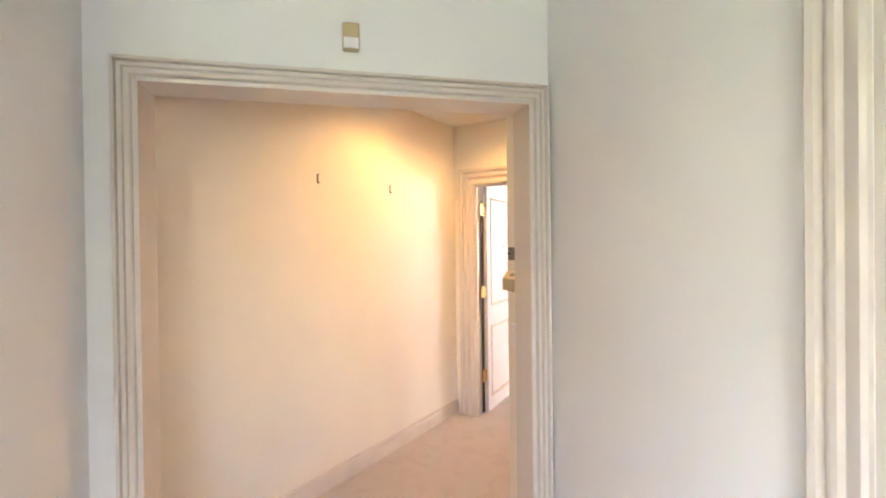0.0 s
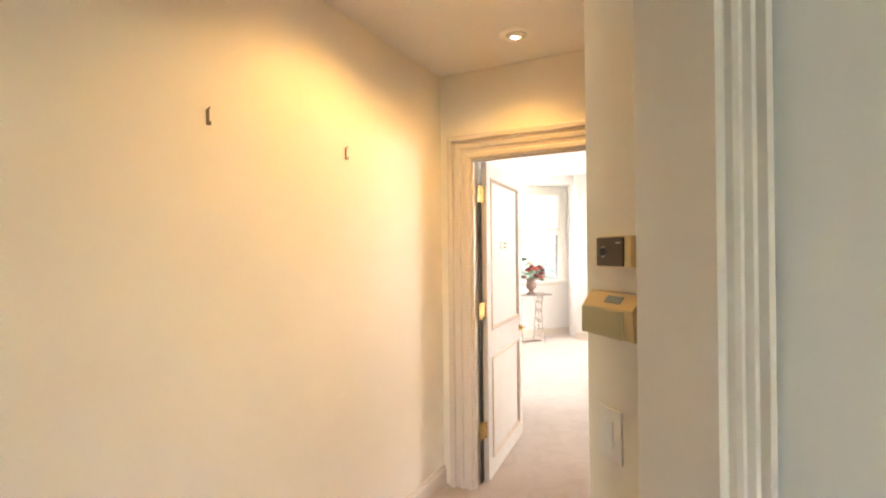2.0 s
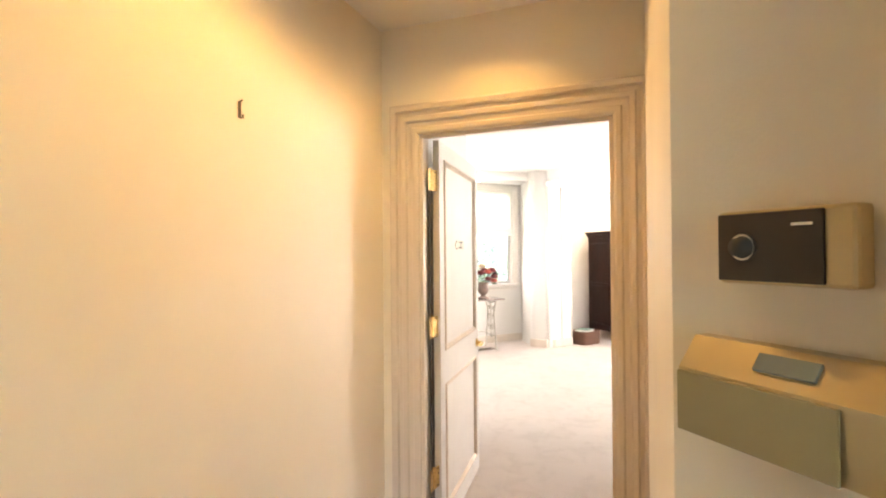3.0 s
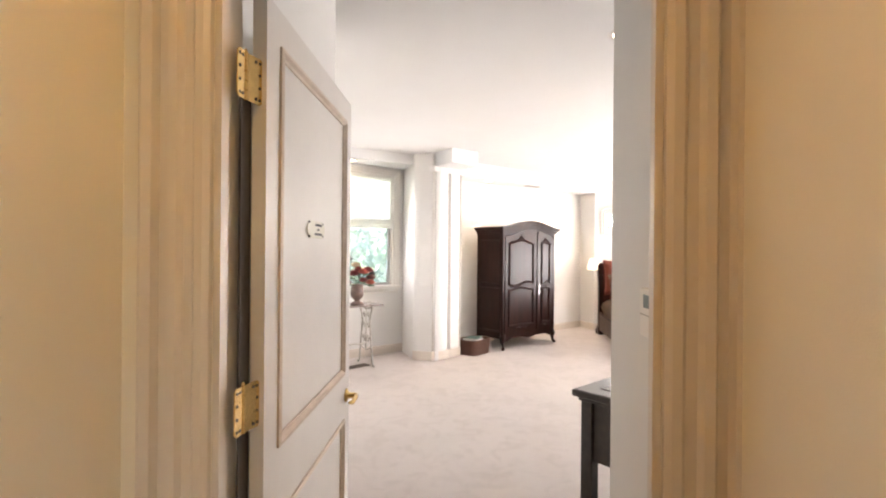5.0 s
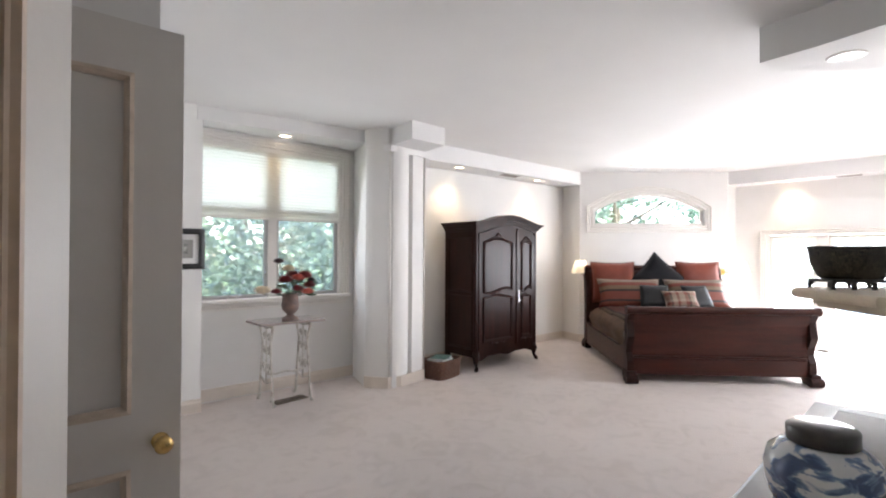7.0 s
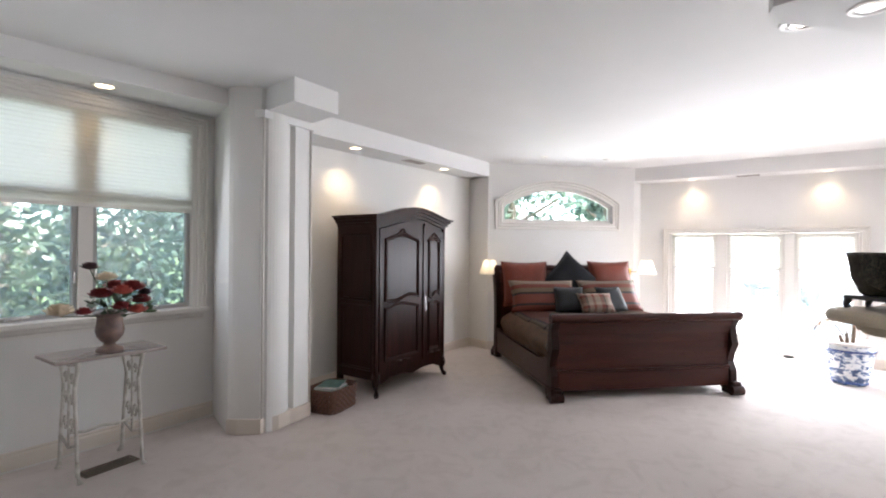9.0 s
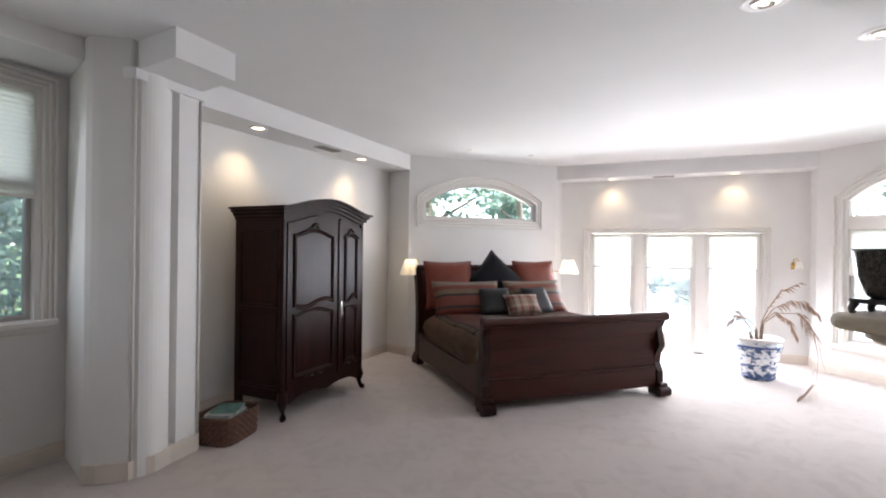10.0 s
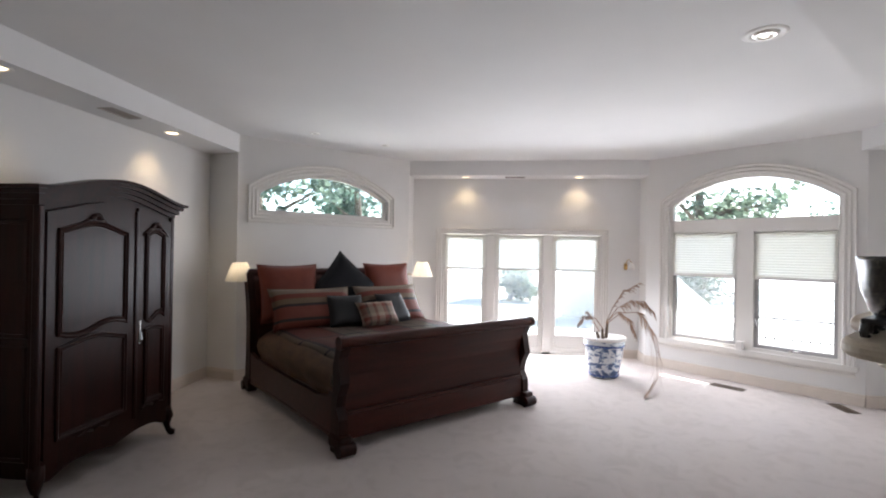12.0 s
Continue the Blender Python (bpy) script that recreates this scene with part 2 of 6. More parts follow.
def tube(bm, pts, radius, seg=8):
    """A round bar along points; radius may be a list."""
    pts = [Vector(p) for p in pts]
    rs = radius if isinstance(radius, (list, tuple)) else [radius] * len(pts)
    rings = []
    up = Vector((0.13, 0.31, 0.94)).normalized()
    for i, p in enumerate(pts):
        d = (pts[min(i + 1, len(pts) - 1)] - pts[max(i - 1, 0)]).normalized()
        s = d.cross(up)
        if s.length < 1e-3:
            s = d.cross(Vector((1, 0, 0)))
        s.normalize()
        w = s.cross(d)
        rings.append([bm.verts.new(p + (s * math.cos(2 * math.pi * k / seg) + w * math.sin(2 * math.pi * k / seg)) * rs[i]) for k in range(seg)])
    for a, b in zip(rings, rings[1:]):
        for k in range(seg):
            bm.faces.new((a[k], a[(k + 1) % seg], b[(k + 1) % seg], b[k]))
    bm.faces.new(rings[0][::-1])
    bm.faces.new(rings[-1])
    return bm


def sweep(path, profile, m, closed=False, bm=None):
    """Sweeps a moulding round a path in the wall's plane (x, z), mitred. profile: (u, v), u to the left of the path, v out of the wall into the room."""
    bm = bm or bmesh.new()
    k = len(path)
    rings = []
    for i in range(k):
        p = Vector(path[i])
        a = Vector(path[i - 1]) if (i > 0 or closed) else None
        b = Vector(path[(i + 1) % k]) if (i < k - 1 or closed) else None
        d0 = (p - a).normalized() if a is not None else None
        d1 = (b - p).normalized() if b is not None else None
        if d0 is None:
            d0 = d1
        if d1 is None:
            d1 = d0
        n0, n1 = Vector((-d0.y, d0.x)), Vector((-d1.y, d1.x))
        nn = (n0 + n1).normalized()
        nn = nn / max(0.3, nn.dot(n0))
        rings.append([bm.verts.new(m @ Vector((p.x + nn.x * u, -v, p.y + nn.y * u))) for u, v in profile])
    q = len(profile)
    pairs = list(zip(rings, rings[1:])) + ([(rings[-1], rings[0])] if closed else [])
    for a, b in pairs:
        for j in range(q):
            bm.faces.new((a[j], a[(j + 1) % q], b[(j + 1) % q], b[j]))
    if not closed:
        bm.faces.new(rings[0])
        bm.faces.new(rings[-1][::-1])
    return bm


def wall_frame(a, b, inside):
    """Wall's own axes: x from a to b, y away from the room, z up."""
    a, b, c = Vector((*a, 0)), Vector((*b, 0)), Vector((*inside, 0))
    x = (b - a).normalized()
    y = Vector((-x.y, x.x, 0))
    if y.dot(c - a) > 0:
        y = -y
    m = Matrix(((x.x, y.x, 0, a.x), (x.y, y.y, 0, a.y), (0, 0, 1, 0), (0, 0, 0, 1)))
    return m, (b - a).length


def arc_pts(s0, s1, z_spring, rise, k=20):
    c, h = (s0 + s1) / 2, (s1 - s0) / 2
    r = (h * h + rise * rise) / (2 * rise)
    a0 = math.asin(h / r)
    return [(c + r * math.sin(-a0 + 2 * a0 * i / k), z_spring + rise - r + r * math.cos(-a0 + 2 * a0 * i / k)) for i in range(k + 1)]


def wall(name, a, b, inside, material, z0=-0.02, z1=3.02, hole=None, thick=0.14, e0=0.0, e1=0.0, label="", base=True, base_skip=()):
    """hole: (s0, s1, z0, z1, rise)."""
    m, length = wall_frame(a, b, inside)
    bm = bmesh.new()
    if hole is None:
        box(bm, -e0, length + e1, 0, thick, z0, z1, m=m)
    else:
        s0, s1, h0, h1, rise = hole
        box(bm, -e0, s0, 0, thick, z0, z1, m=m)
        box(bm, s1, length + e1, 0, thick, z0, z1, m=m)
        if h0 > z0 + 0.001:
            box(bm, s0, s1, 0, thick, z0, h0, m=m)
        if rise:
            arc = arc_pts(s0, s1, h1, rise)
            prism(bm, [(s0, z1)] + arc + [(s1, z1)], "y", 0, thick, m)
        else:
            box(bm, s0, s1, 0, thick, h1, z1, m=m)
    ob = mesh_ob(name, bm, material)
    tagged(ob, label or "smooth painted plaster wall", "wall", kind="structure")
    if base:
        runs, at = [], 0.0
        skips = sorted(base_skip) + ([(hole[0], hole[1])] if hole and hole[2] < 0.1 else [])
        for g0, g1 in skips:
            if g0 - at > 0.02:
                runs.append((at, g0))
            at = g1
        if length - at > 0.02:
            runs.append((at, length))
        for r0, r1 in runs:
            bb = bmesh.new()
            prof = [(0.0, 0.002), (0.016, 0.002), (0.016, 0.095), (0.010, 0.112), (0.012, 0.122), (0.004, 0.13), (0.0, 0.13)]
            prism(bb, [(-p, q) for p, q in prof], "x", r0, r1, m)
            tagged(mesh_ob("baseboard", bb, M_BASE), "beige painted moulded baseboard along the wall", "baseboard", kind="structure")
    return m, length

# ---- structure ----
CEIL, SOFFIT, HALLCEIL = 2.96, 2.74, 2.83
bm = bmesh.new()
box(bm, -3.0, 12.28, -3.6, 10.38, -0.1, 0.0)
tagged(mesh_ob("floor", bm, M_CARPET), "pale beige wall-to-wall cut pile carpet with tread marks", "carpet floor", kind="structure")

bm = bmesh.new()
box(bm, -3.0, 12.5, -3.6, 10.6, CEIL, CEIL + 0.1)
prism(bm, [(-0.75, 2.93), (1.80, 5.40), (2.80, 4.42), (1.47, 3.16), (1.47, 2.93)], "z", HALLCEIL, CEIL + 0.02)
tagged(mesh_ob("ceiling", bm, M_CEIL), "smooth off-white painted ceiling", "ceiling", kind="structure")

# front room, behind the first cased opening
IN_F = (0.6, 1.0)
OPEN1 = (0.16, 1.78, -0.03, 2.315, 0)
FRONT_M, _ = wall("wall_front", (-0.34, 2.72), (1.515, 2.72), IN_F, M_FRONT, hole=OPEN1, thick=0.20, e0=0.3, e1=0.4, label="pale painted wall with a wide cased opening", base_skip=[(0.0, 0.16), (1.78, 1.855)])
wall("wall_front_left", (-0.34, 2.72), (-0.34, 0.6), IN_F, M_FRONT)
wall("wall_front_left_far", (-2.9, 0.6), (-0.34, 0.6), (-1, 0), M_FRONT, e1=-0.0)
wall("wall_front_west", (-2.9, 0.6), (-2.9, -3.4), IN_F, M_FRONT, hole=(1.5, 2.5, 0.9, 2.2, 0))
wall("wall_front_south", (-2.9, -3.4), (1.515, -3.4), IN_F, M_FRONT, hole=(1.6, 2.8, 0.9, 2.2, 0))
SIDE_M, SIDE_L = wall("wall_front_right", (1.515, 2.72), (1.515, -3.4), IN_F, M_FRONT, hole=(1.36, 2.26, -0.03, 2.25, 0), base_skip=[(1.25, 1.36), (2.26, 2.37)])
wall("wall_side_closet", (2.6, 1.5), (2.6, 0.3), (2, 1), M_FRONT)
wall("wall_side_closet_back", (1.66, 1.5), (2.6, 1.5), (2, 1), M_FRONT)
wall("wall_side_closet_front", (1.66, 0.3), (2.6, 0.3), (2, 1), M_FRONT)

# hall
IN_H = (1.4, 4.0)
wall("wall_hall_long", (-0.67, 2.92), (1.785, 5.375), IN_H, M_HALL, e0=0.2, e1=0.1, label="warm cream painted hall wall with two picture hooks")
DOOR_M, _ = wall("wall_hall_end", (1.40, 5.76), (2.77, 4.39), IN_H, M_HALL, hole=(0.768, 1.75, -0.03, 2.24, 0), thick=0.035, e1=0.1, label="cream painted wall around the bedroom door", base=False)
wall("wall_hall_right", (1.49, 3.19), (2.80, 4.49), IN_H, M_HALL, e1=0.0, label="cream painted short hall wall")
wall("wall_hall_panel", (1.49, 2.92), (1.49, 3.19), (1.0, 3.0), M_HALL, thick=0.1, label="narrow cream wall that carries the control panels", base=False)

# bedroom
IN_R = (7.0, 7.5)
wall("wall_entry", (2.80, 4.50), (3.31, 5.075), (3.0, 5.0), M_WALL, label="white wall beside the bedroom door with a thermostat", base=False)
# added wall, hidden by the open leaf, keeps light out of the gap
wall("nook_light_blocker", (1.90, 5.37), (2.70, 6.17), (2.6, 5.6), M_WALL, thick=0.1, base=False)
wall("wall_nook_west", (1.42, 5.74), (1.42, 6.84), (2, 6.3), M_WALL, e1=0.1)
wall("wall_closet", (1.42, 6.84), (3.0, 6.84), (2, 6.3), M_WALL, thick=0.12, base=False)
wall("wall_closet_side", (3.0, 6.965), (3.0, 9.4), (3.5, 8), M_WALL, thick=0.12, e1=0.1)
wall("wall_return_a", (3.0, 9.4), (3.62, 9.4), (3.3, 9.0), M_WALL)
wall("wall_return_b", (3.62, 9.545), (3.62, 10.13), (4, 9.8), M_WALL)
wall("wall_picture", (3.62, 10.13), (4.05, 10.13), (3.9, 9.8), M_WALL, e0=0.1, thick=0.12)
wall("wall_alcove_left", (4.05, 10.255), (3.93, 10.42), (5, 10.0), M_WALL, thick=0.1)
WIN_M, _ = wall("wall_window", (3.80, 10.42), (5.92, 10.42), (5, 9.5), M_WALL, hole=(0.21, 1.95, 1.04, 2.70, 0), label="white alcove wall under a wide casement window")
wall("wall_armoire", (6.45, 10.30), (10.25, 10.30), IN_R, M_WALL, e0=0.1, e1=0.1)
wall("wall_armoire_end", (10.25, 10.30), (10.13, 9.87), (9.5, 9.9), M_WALL, e1=0.0)
ARCH_M, _ = wall("wall_bed", (10.13, 9.87), (11.90, 8.10), IN_R, M_WALL, hole=(0.235, 2.11, 2.03, 2.30, 0.29), label="white wall behind the bed with a low arched window")
wall("wall_doors_return_a", (11.90, 8.10), (12.30, 8.10), (12.0, 7), M_WALL, e1=0.1)
FR_M, _ = wall("wall_glass_doors", (12.30, 8.10), (12.30, 4.60), IN_R, M_WALL, hole=(0.47, 2.95, -0.03, 1.87, 0), label="white wall with three tall glazed garden door panels")
wall("wall_doors_return_b", (12.30, 4.60), (11.95, 4.60), (12.0, 6), M_WALL, e0=0.1)
RW_M, _ = wall("wall_arched_window", (11.95, 4.60), (10.20, 2.85), IN_R, M_WALL, hole=(0.33, 2.27, 0.42, 2.28, 0.34), label="white wall with a large arched window")
wall("wall_south_return", (10.20, 2.85), (10.20, 2.45), (9, 2.7), M_WALL)
wall("wall_south", (10.20, 2.45), (8.0, 2.45), (9, 3), M_WALL, e0=0.1, e1=0.1)
wall("wall_south_side", (8.0, 2.45), (8.0, 3.6), (9, 3), M_WALL)
wall("wall_chest", (6.3, 4.95), (3.42, 4.95), (5, 6), M_WALL)

# round-fronted pier between the window alcove and the wardrobe recess
bm = bmesh.new()
poly = [(5.92, 10.44), (5.72, 9.84), (5.735, 9.80), (5.76, 9.76), (5.875, 9.615), (5.89, 9.61), (5.90, 9.63)]
poly += [(5.90 + 0.29 * i / 10, 9.63 - 0.055 * math.sin(math.pi * (0.15 + 0.85 * i / 10))) for i in range(1, 10)]
poly += [(6.20, 9.66), (6.23, 9.62), (6.42, 9.655), (6.445, 9.67), (6.445, 10.32)]
prism(bm, poly, "z", -0.02, 2.965)
pier = tagged(mesh_ob("wall_pier", bm, M_WALL), "white pier with a half-round column face", "wall pier", kind="structure")
bm = bmesh.new()
prism(bm, [(5.70, 9.83), (5.74, 9.745), (5.87, 9.595), (5.91, 9.605), (6.03, 9.56), (6.18, 9.60), (6.24, 9.60), (6.44, 9.635), (6.46, 9.66), (6.4, 9.72), (5.8, 9.86)], "z", 0.003, 0.13)
tagged(mesh_ob("baseboard", bm, M_BASE), "beige painted baseboard round the pier", "baseboard", kind="structure")

for bx, by in ((5.893, 9.604), (6.435, 9.652)):
    bm = tube(bmesh.new(), [(bx, by, 0.13), (bx, by, 2.70)], 0.011, 8)
    tagged(mesh_ob("trim", bm, M_WTRIM, smooth=True), "slim white corner bead on the pier", "corner bead", kind="structure")

# soffits
bm = bmesh.new()
prism(bm, [(6.44, 9.86), (6.44, 10.32), (10.26, 10.32), (10.13, 9.86)], "z", SOFFIT, CEIL + 0.01)
tagged(mesh_ob("soffit", bm, M_CEIL), "white dropped soffit over the wardrobe recess", "soffit", kind="structure")
bm = bmesh.new()
prism(bm, [(5.93, 9.72), (5.86, 9.16), (6.34, 9.18), (6.46, 9.857), (6.42, 10.2), (5.95, 10.2)], "z", 2.765, CEIL + 0.008)
prism(bm, [(5.80, 9.90), (5.84, 9.66), (5.88, 9.575), (6.45, 9.62), (6.50, 9.857), (6.42, 10.2), (5.9, 10.2)], "z", 2.70, 2.768)
tagged(mesh_ob("soffit", bm, M_CEIL), "white boxed soffit above the round pier", "soffit", kind="structure")
bm = bmesh.new()
box(bm, 11.92, 12.32, 4.58, 8.12, SOFFIT, CEIL + 0.01)
tagged(mesh_ob("soffit", bm, M_CEIL), "white dropped soffit over the glazed doors", "soffit", kind="structure")
bm = bmesh.new()
prism(bm, [(4.0, 10.125), (5.76, 9.90), (5.92, 10.44), (3.90, 10.44)], "z", 2.82, CEIL + 0.01)
tagged(mesh_ob("soffit", bm, M_CEIL), "white dropped soffit over the window alcove", "soffit", kind="structure")
bm = bmesh.new()
prism(bm, [(10.22, 2.9), (10.22, 2.43), (7.98, 2.43), (7.98, 2.9)], "z", SOFFIT, CEIL + 0.01)
tagged(mesh_ob("soffit", bm, M_CEIL), "white dropped soffit over the far recess", "soffit", kind="structure")
bm = bmesh.new()
prism(bm, [(6.12, 6.0), (6.20, 6.02), (6.34, 5.98), (8.1, 4.3), (8.1, 2.9), (6.6, 2.9), (5.9, 4.96), (6.08, 5.7)], "z", SOFFIT, CEIL + 0.01)
tagged(mesh_ob("soffit", bm, M_CEIL), "white dropped soffit above the fireplace", "soffit", kind="structure")

# unseen roof slab, added with eaves deep enough to cut off the sun
bm = bmesh.new()
prism(bm, [(-4, 12.0), (11.0, 12.0), (14.0, 9.0), (14.0, 4.2), (11.15, 1.35), (10, -5), (-4, -5)], "z", 3.14, 3.34)
M_ROOF = mat("roof_shingle", (0.16, 0.14, 0.13), 0.9, vary=0.2, scale=8, bump=0.4)
tagged(mesh_ob("roof", bm, M_ROOF), "unseen dark roof slab with deep eaves that block the sun", "roof", kind="structure")

# ---- mouldings ----
CASE = [(0.0, 0.0), (0.0, 0.014), (0.008, 0.022), (0.020, 0.022), (0.026, 0.011), (0.040, 0.011), (0.046, 0.025), (0.058, 0.027), (0.064, 0.013), (0.076, 0.013), (0.080, 0.034), (0.094, 0.038), (0.10, 0.034), (0.10, 0.0)]


def wide(k):
    return [(u * k, v) for u, v in CASE]


def flip(m, thick):
    """The same wall seen from its other side."""
    return m @ Matrix.Translation((0, thick, 0)) @ Matrix.Diagonal((1, -1, 1, 1))


def opening_trim(m, hole, thick, material, width=1.0, both=True, label="painted moulded door casing"):
    s0, s1, _, h, _ = hole
    path = [(s0, 0.002), (s0, h), (s1, h), (s1, 0.002)]
    tagged(mesh_ob("trim", sweep(path, wide(width), m), material), label, "door casing", kind="structure")
    if both:
        tagged(mesh_ob("trim", sweep(path, wide(width), flip(m, thick)), material), label, "door casing", kind="structure")
    bm = bmesh.new()
    box(bm, s0 + 0.001, s0 + 0.018, 0.002, thick - 0.002, 0.002, h - 0.001, m=m)
    box(bm, s1 - 0.018, s1 - 0.001, 0.002, thick - 0.002, 0.002, h - 0.001, m=m)
    box(bm, s0 + 0.018, s1 - 0.018, 0.002, thick - 0.002, h - 0.019, h - 0.001, m=m)
    tagged(mesh_ob("trim", bm, material), "painted door jamb lining", "door jamb", kind="structure")


opening_trim(FRONT_M, OPEN1, 0.20, M_TRIM, 0.62, both=False, label="pale painted fluted casing round the cased opening")
opening_trim(DOOR_M, (0.768, 1.75, 0, 2.24, 0), 0.035, M_TRIM, 1.6, both=False, label="cream painted fluted casing round the bedroom door")
bm = bmesh.new()
box(bm, 0.60, 0.772, 0.037, 0.115, 0.002, 2.29, m=DOOR_M)
box(bm, 0.772, 1.75, 0.037, 0.115, 2.246, 2.29, m=DOOR_M)
tagged(mesh_ob("trim", bm, M_TRIM), "deep painted hinge jamb of the bedroom door", "door jamb", kind="structure")
opening_trim(SIDE_M, (1.36, 2.26, 0, 2.25, 0), 0.14, M_TRIM, 1.1)


# ---- windows ----


def shade(parent, s0, s1, z0, z1, y, m):
    """Pleated cellular shade with bottom rail."""
    bm = bmesh.new()
    k = max(4, int((z1 - z0) / 0.034))
    a, b = [], []
    for i in range(2 * k + 1):
        z = z0 + 0.03 + (z1 - z0 - 0.03) * i / (2 * k)
        off = y + (0.0022 if i % 2 else -0.0022)
        a.append(bm.verts.new(m @ Vector((s0, off, z))))
        b.append(bm.verts.new(m @ Vector((s1, off, z))))
    for i in range(2 * k):
        bm.faces.new((a[i], b[i], b[i + 1], a[i + 1]))
    sh = part("shade", bm, M_SHADE, parent, "pleated cream cellular shade")
    bm = bmesh.new()
    box(bm, s0, s1, y - 0.012, y + 0.012, z0, z0 + 0.03, 0.004, m)
    part("bottom_rail", bm, M_WTRIM, sh)
    return sh


def sash(parent, s0, s1, z0, z1, m, y0=0.05, y1=0.09, bar=0.045, material=None, crank=False, handle_side=0, screen=0):
    bm = bmesh.new()
    sweep([(s0, z0), (s1, z0), (s1, z1), (s0, z1)], [(0.0, -y0), (bar * 0.75, -y0), (bar, -(y0 + 0.012)), (bar, -y1), (0.0, -y1)], m, closed=True, bm=bm)
    fr = part("window_frame", bm, material or M_WTRIM, parent)
    bm = bmesh.new()
    box(bm, s0 + bar * 0.8, s1 - bar * 0.8, 0.068, 0.073, z0 + bar * 0.8, z1 - bar * 0.8, m=m)
    g = part("pane", bm, M_GLASS, parent)
    g.visible_shadow = False
    # the mesh's pale tone doubles as glare haze over the garden
    if screen:
        bm = bmesh.new()
        box(bm, s0 + bar * 0.7, s1 - bar * 0.7, 0.094, 0.0945, z0 + bar * 0.7, screen, m=m)
        g = part("insect_screen_haze", bm, M_SCREEN_MESH, parent, "fine pale insect screen that also hazes the view")
        g.visible_shadow = False
    if crank:
        c = (s0 + s1) / 2
        bm = bmesh.new()
        box(bm, c - 0.05, c + 0.05, y0 - 0.025, y0 - 0.002, z0 + 0.003, z0 + 0.022, 0.004, m)
        tube(bm, [m @ Vector((c, y0 - 0.025, z0 + 0.02)), m @ Vector((c + 0.04, y0 - 0.04, z0 + 0.03)), m @ Vector((c + 0.09, y0 - 0.035, z0 + 0.026))], 0.006)
        part("crank_handle", bm, M_SILVER, parent, "small metal casement crank")
    if handle_side:
        sx = s0 + 0.02 if handle_side < 0 else s1 - 0.02
        bm = bmesh.new()
        box(bm, sx - 0.008, sx + 0.008, y0 - 0.02, y0 - 0.001, z0 + 0.26, z0 + 0.36, 0.004, m)
        part("latch", bm, M_SILVER, parent, "small metal sash latch")
    return fr


def window_root(name, label):
    return thing(name, Matrix(), label, "window", kind="structure")


# alcove window: two casements under one wide shade
w = window_root("window_1", "double casement window with a half-drawn cream shade")
bm = sweep([(0.21, 1.04), (0.21, 2.70), (1.95, 2.70), (1.95, 1.04)], wide(0.85), WIN_M)
part("casing", bm, M_WTRIM, w)
bm = bmesh.new()
box(bm, 0.12, 2.04, -0.07, 0.05, 0.995, 1.038, 0.008, WIN_M)
prism(bm, [(0.0, 0.99), (-0.045, 0.99), (-0.03, 0.96), (-0.012, 0.945), (-0.012, 0.92), (0, 0.92)], "x", 0.15, 2.01, WIN_M)
part("window_sill", bm, M_WTRIM, w)
bm = bmesh.new()
box(bm, 0.211, 0.25, 0.002, 0.139, 1.04, 2.70, m=WIN_M)
box(bm, 1.91, 1.949, 0.002, 0.139, 1.04, 2.70, m=WIN_M)
box(bm, 0.25, 1.91, 0.002, 0.139, 2.66, 2.699, m=WIN_M)
box(bm, 1.03, 1.13, 0.03, 0.12, 1.04, 2.66, m=WIN_M)
part("frame", bm, M_WTRIM, w)
M_SASH = mat("grey_sash", (0.42, 0.41, 0.40), 0.45, vary=0.06)
sash(w, 0.252, 1.028, 1.042, 2.0, WIN_M, bar=0.035, material=M_SASH, crank=True, handle_side=1, screen=1.9)
sash(w, 1.132, 1.908, 1.042, 2.0, WIN_M, bar=0.035, material=M_SASH, crank=True, handle_side=-1, screen=1.9)
sash(w, 0.252, 1.028, 2.0, 2.658, WIN_M, bar=0.035, material=M_SASH)
sash(w, 1.132, 1.908, 2.0, 2.658, WIN_M, bar=0.035, material=M_SASH)
shade(w, 0.215, 1.945, 1.90, 2.69, 0.012, WIN_M)

# arched window above the bed
w = window_root("window_2", "wide low arched window with white moulded casing")
path = [(0.235, 2.03)] + arc_pts(0.235, 2.11, 2.30, 0.29) + [(2.11, 2.03)]
bm = sweep(path, wide(1.2), ARCH_M, closed=True)
part("casing", bm, M_WTRIM, w)
bm = sweep(path, [(-0.045, -0.05), (0.0, -0.05), (0.0, -0.1), (-0.045, -0.1)], ARCH_M, closed=True)
part("window_frame", bm, M_WTRIM, w)
bm = bmesh.new()
prism(bm, [(0.24, 2.035)] + arc_pts(0.24, 2.105, 2.30, 0.285) + [(2.105, 2.035)], "y", 0.07, 0.075, ARCH_M)
g = part("pane", bm, M_GLASS, w)
g.visible_shadow = False

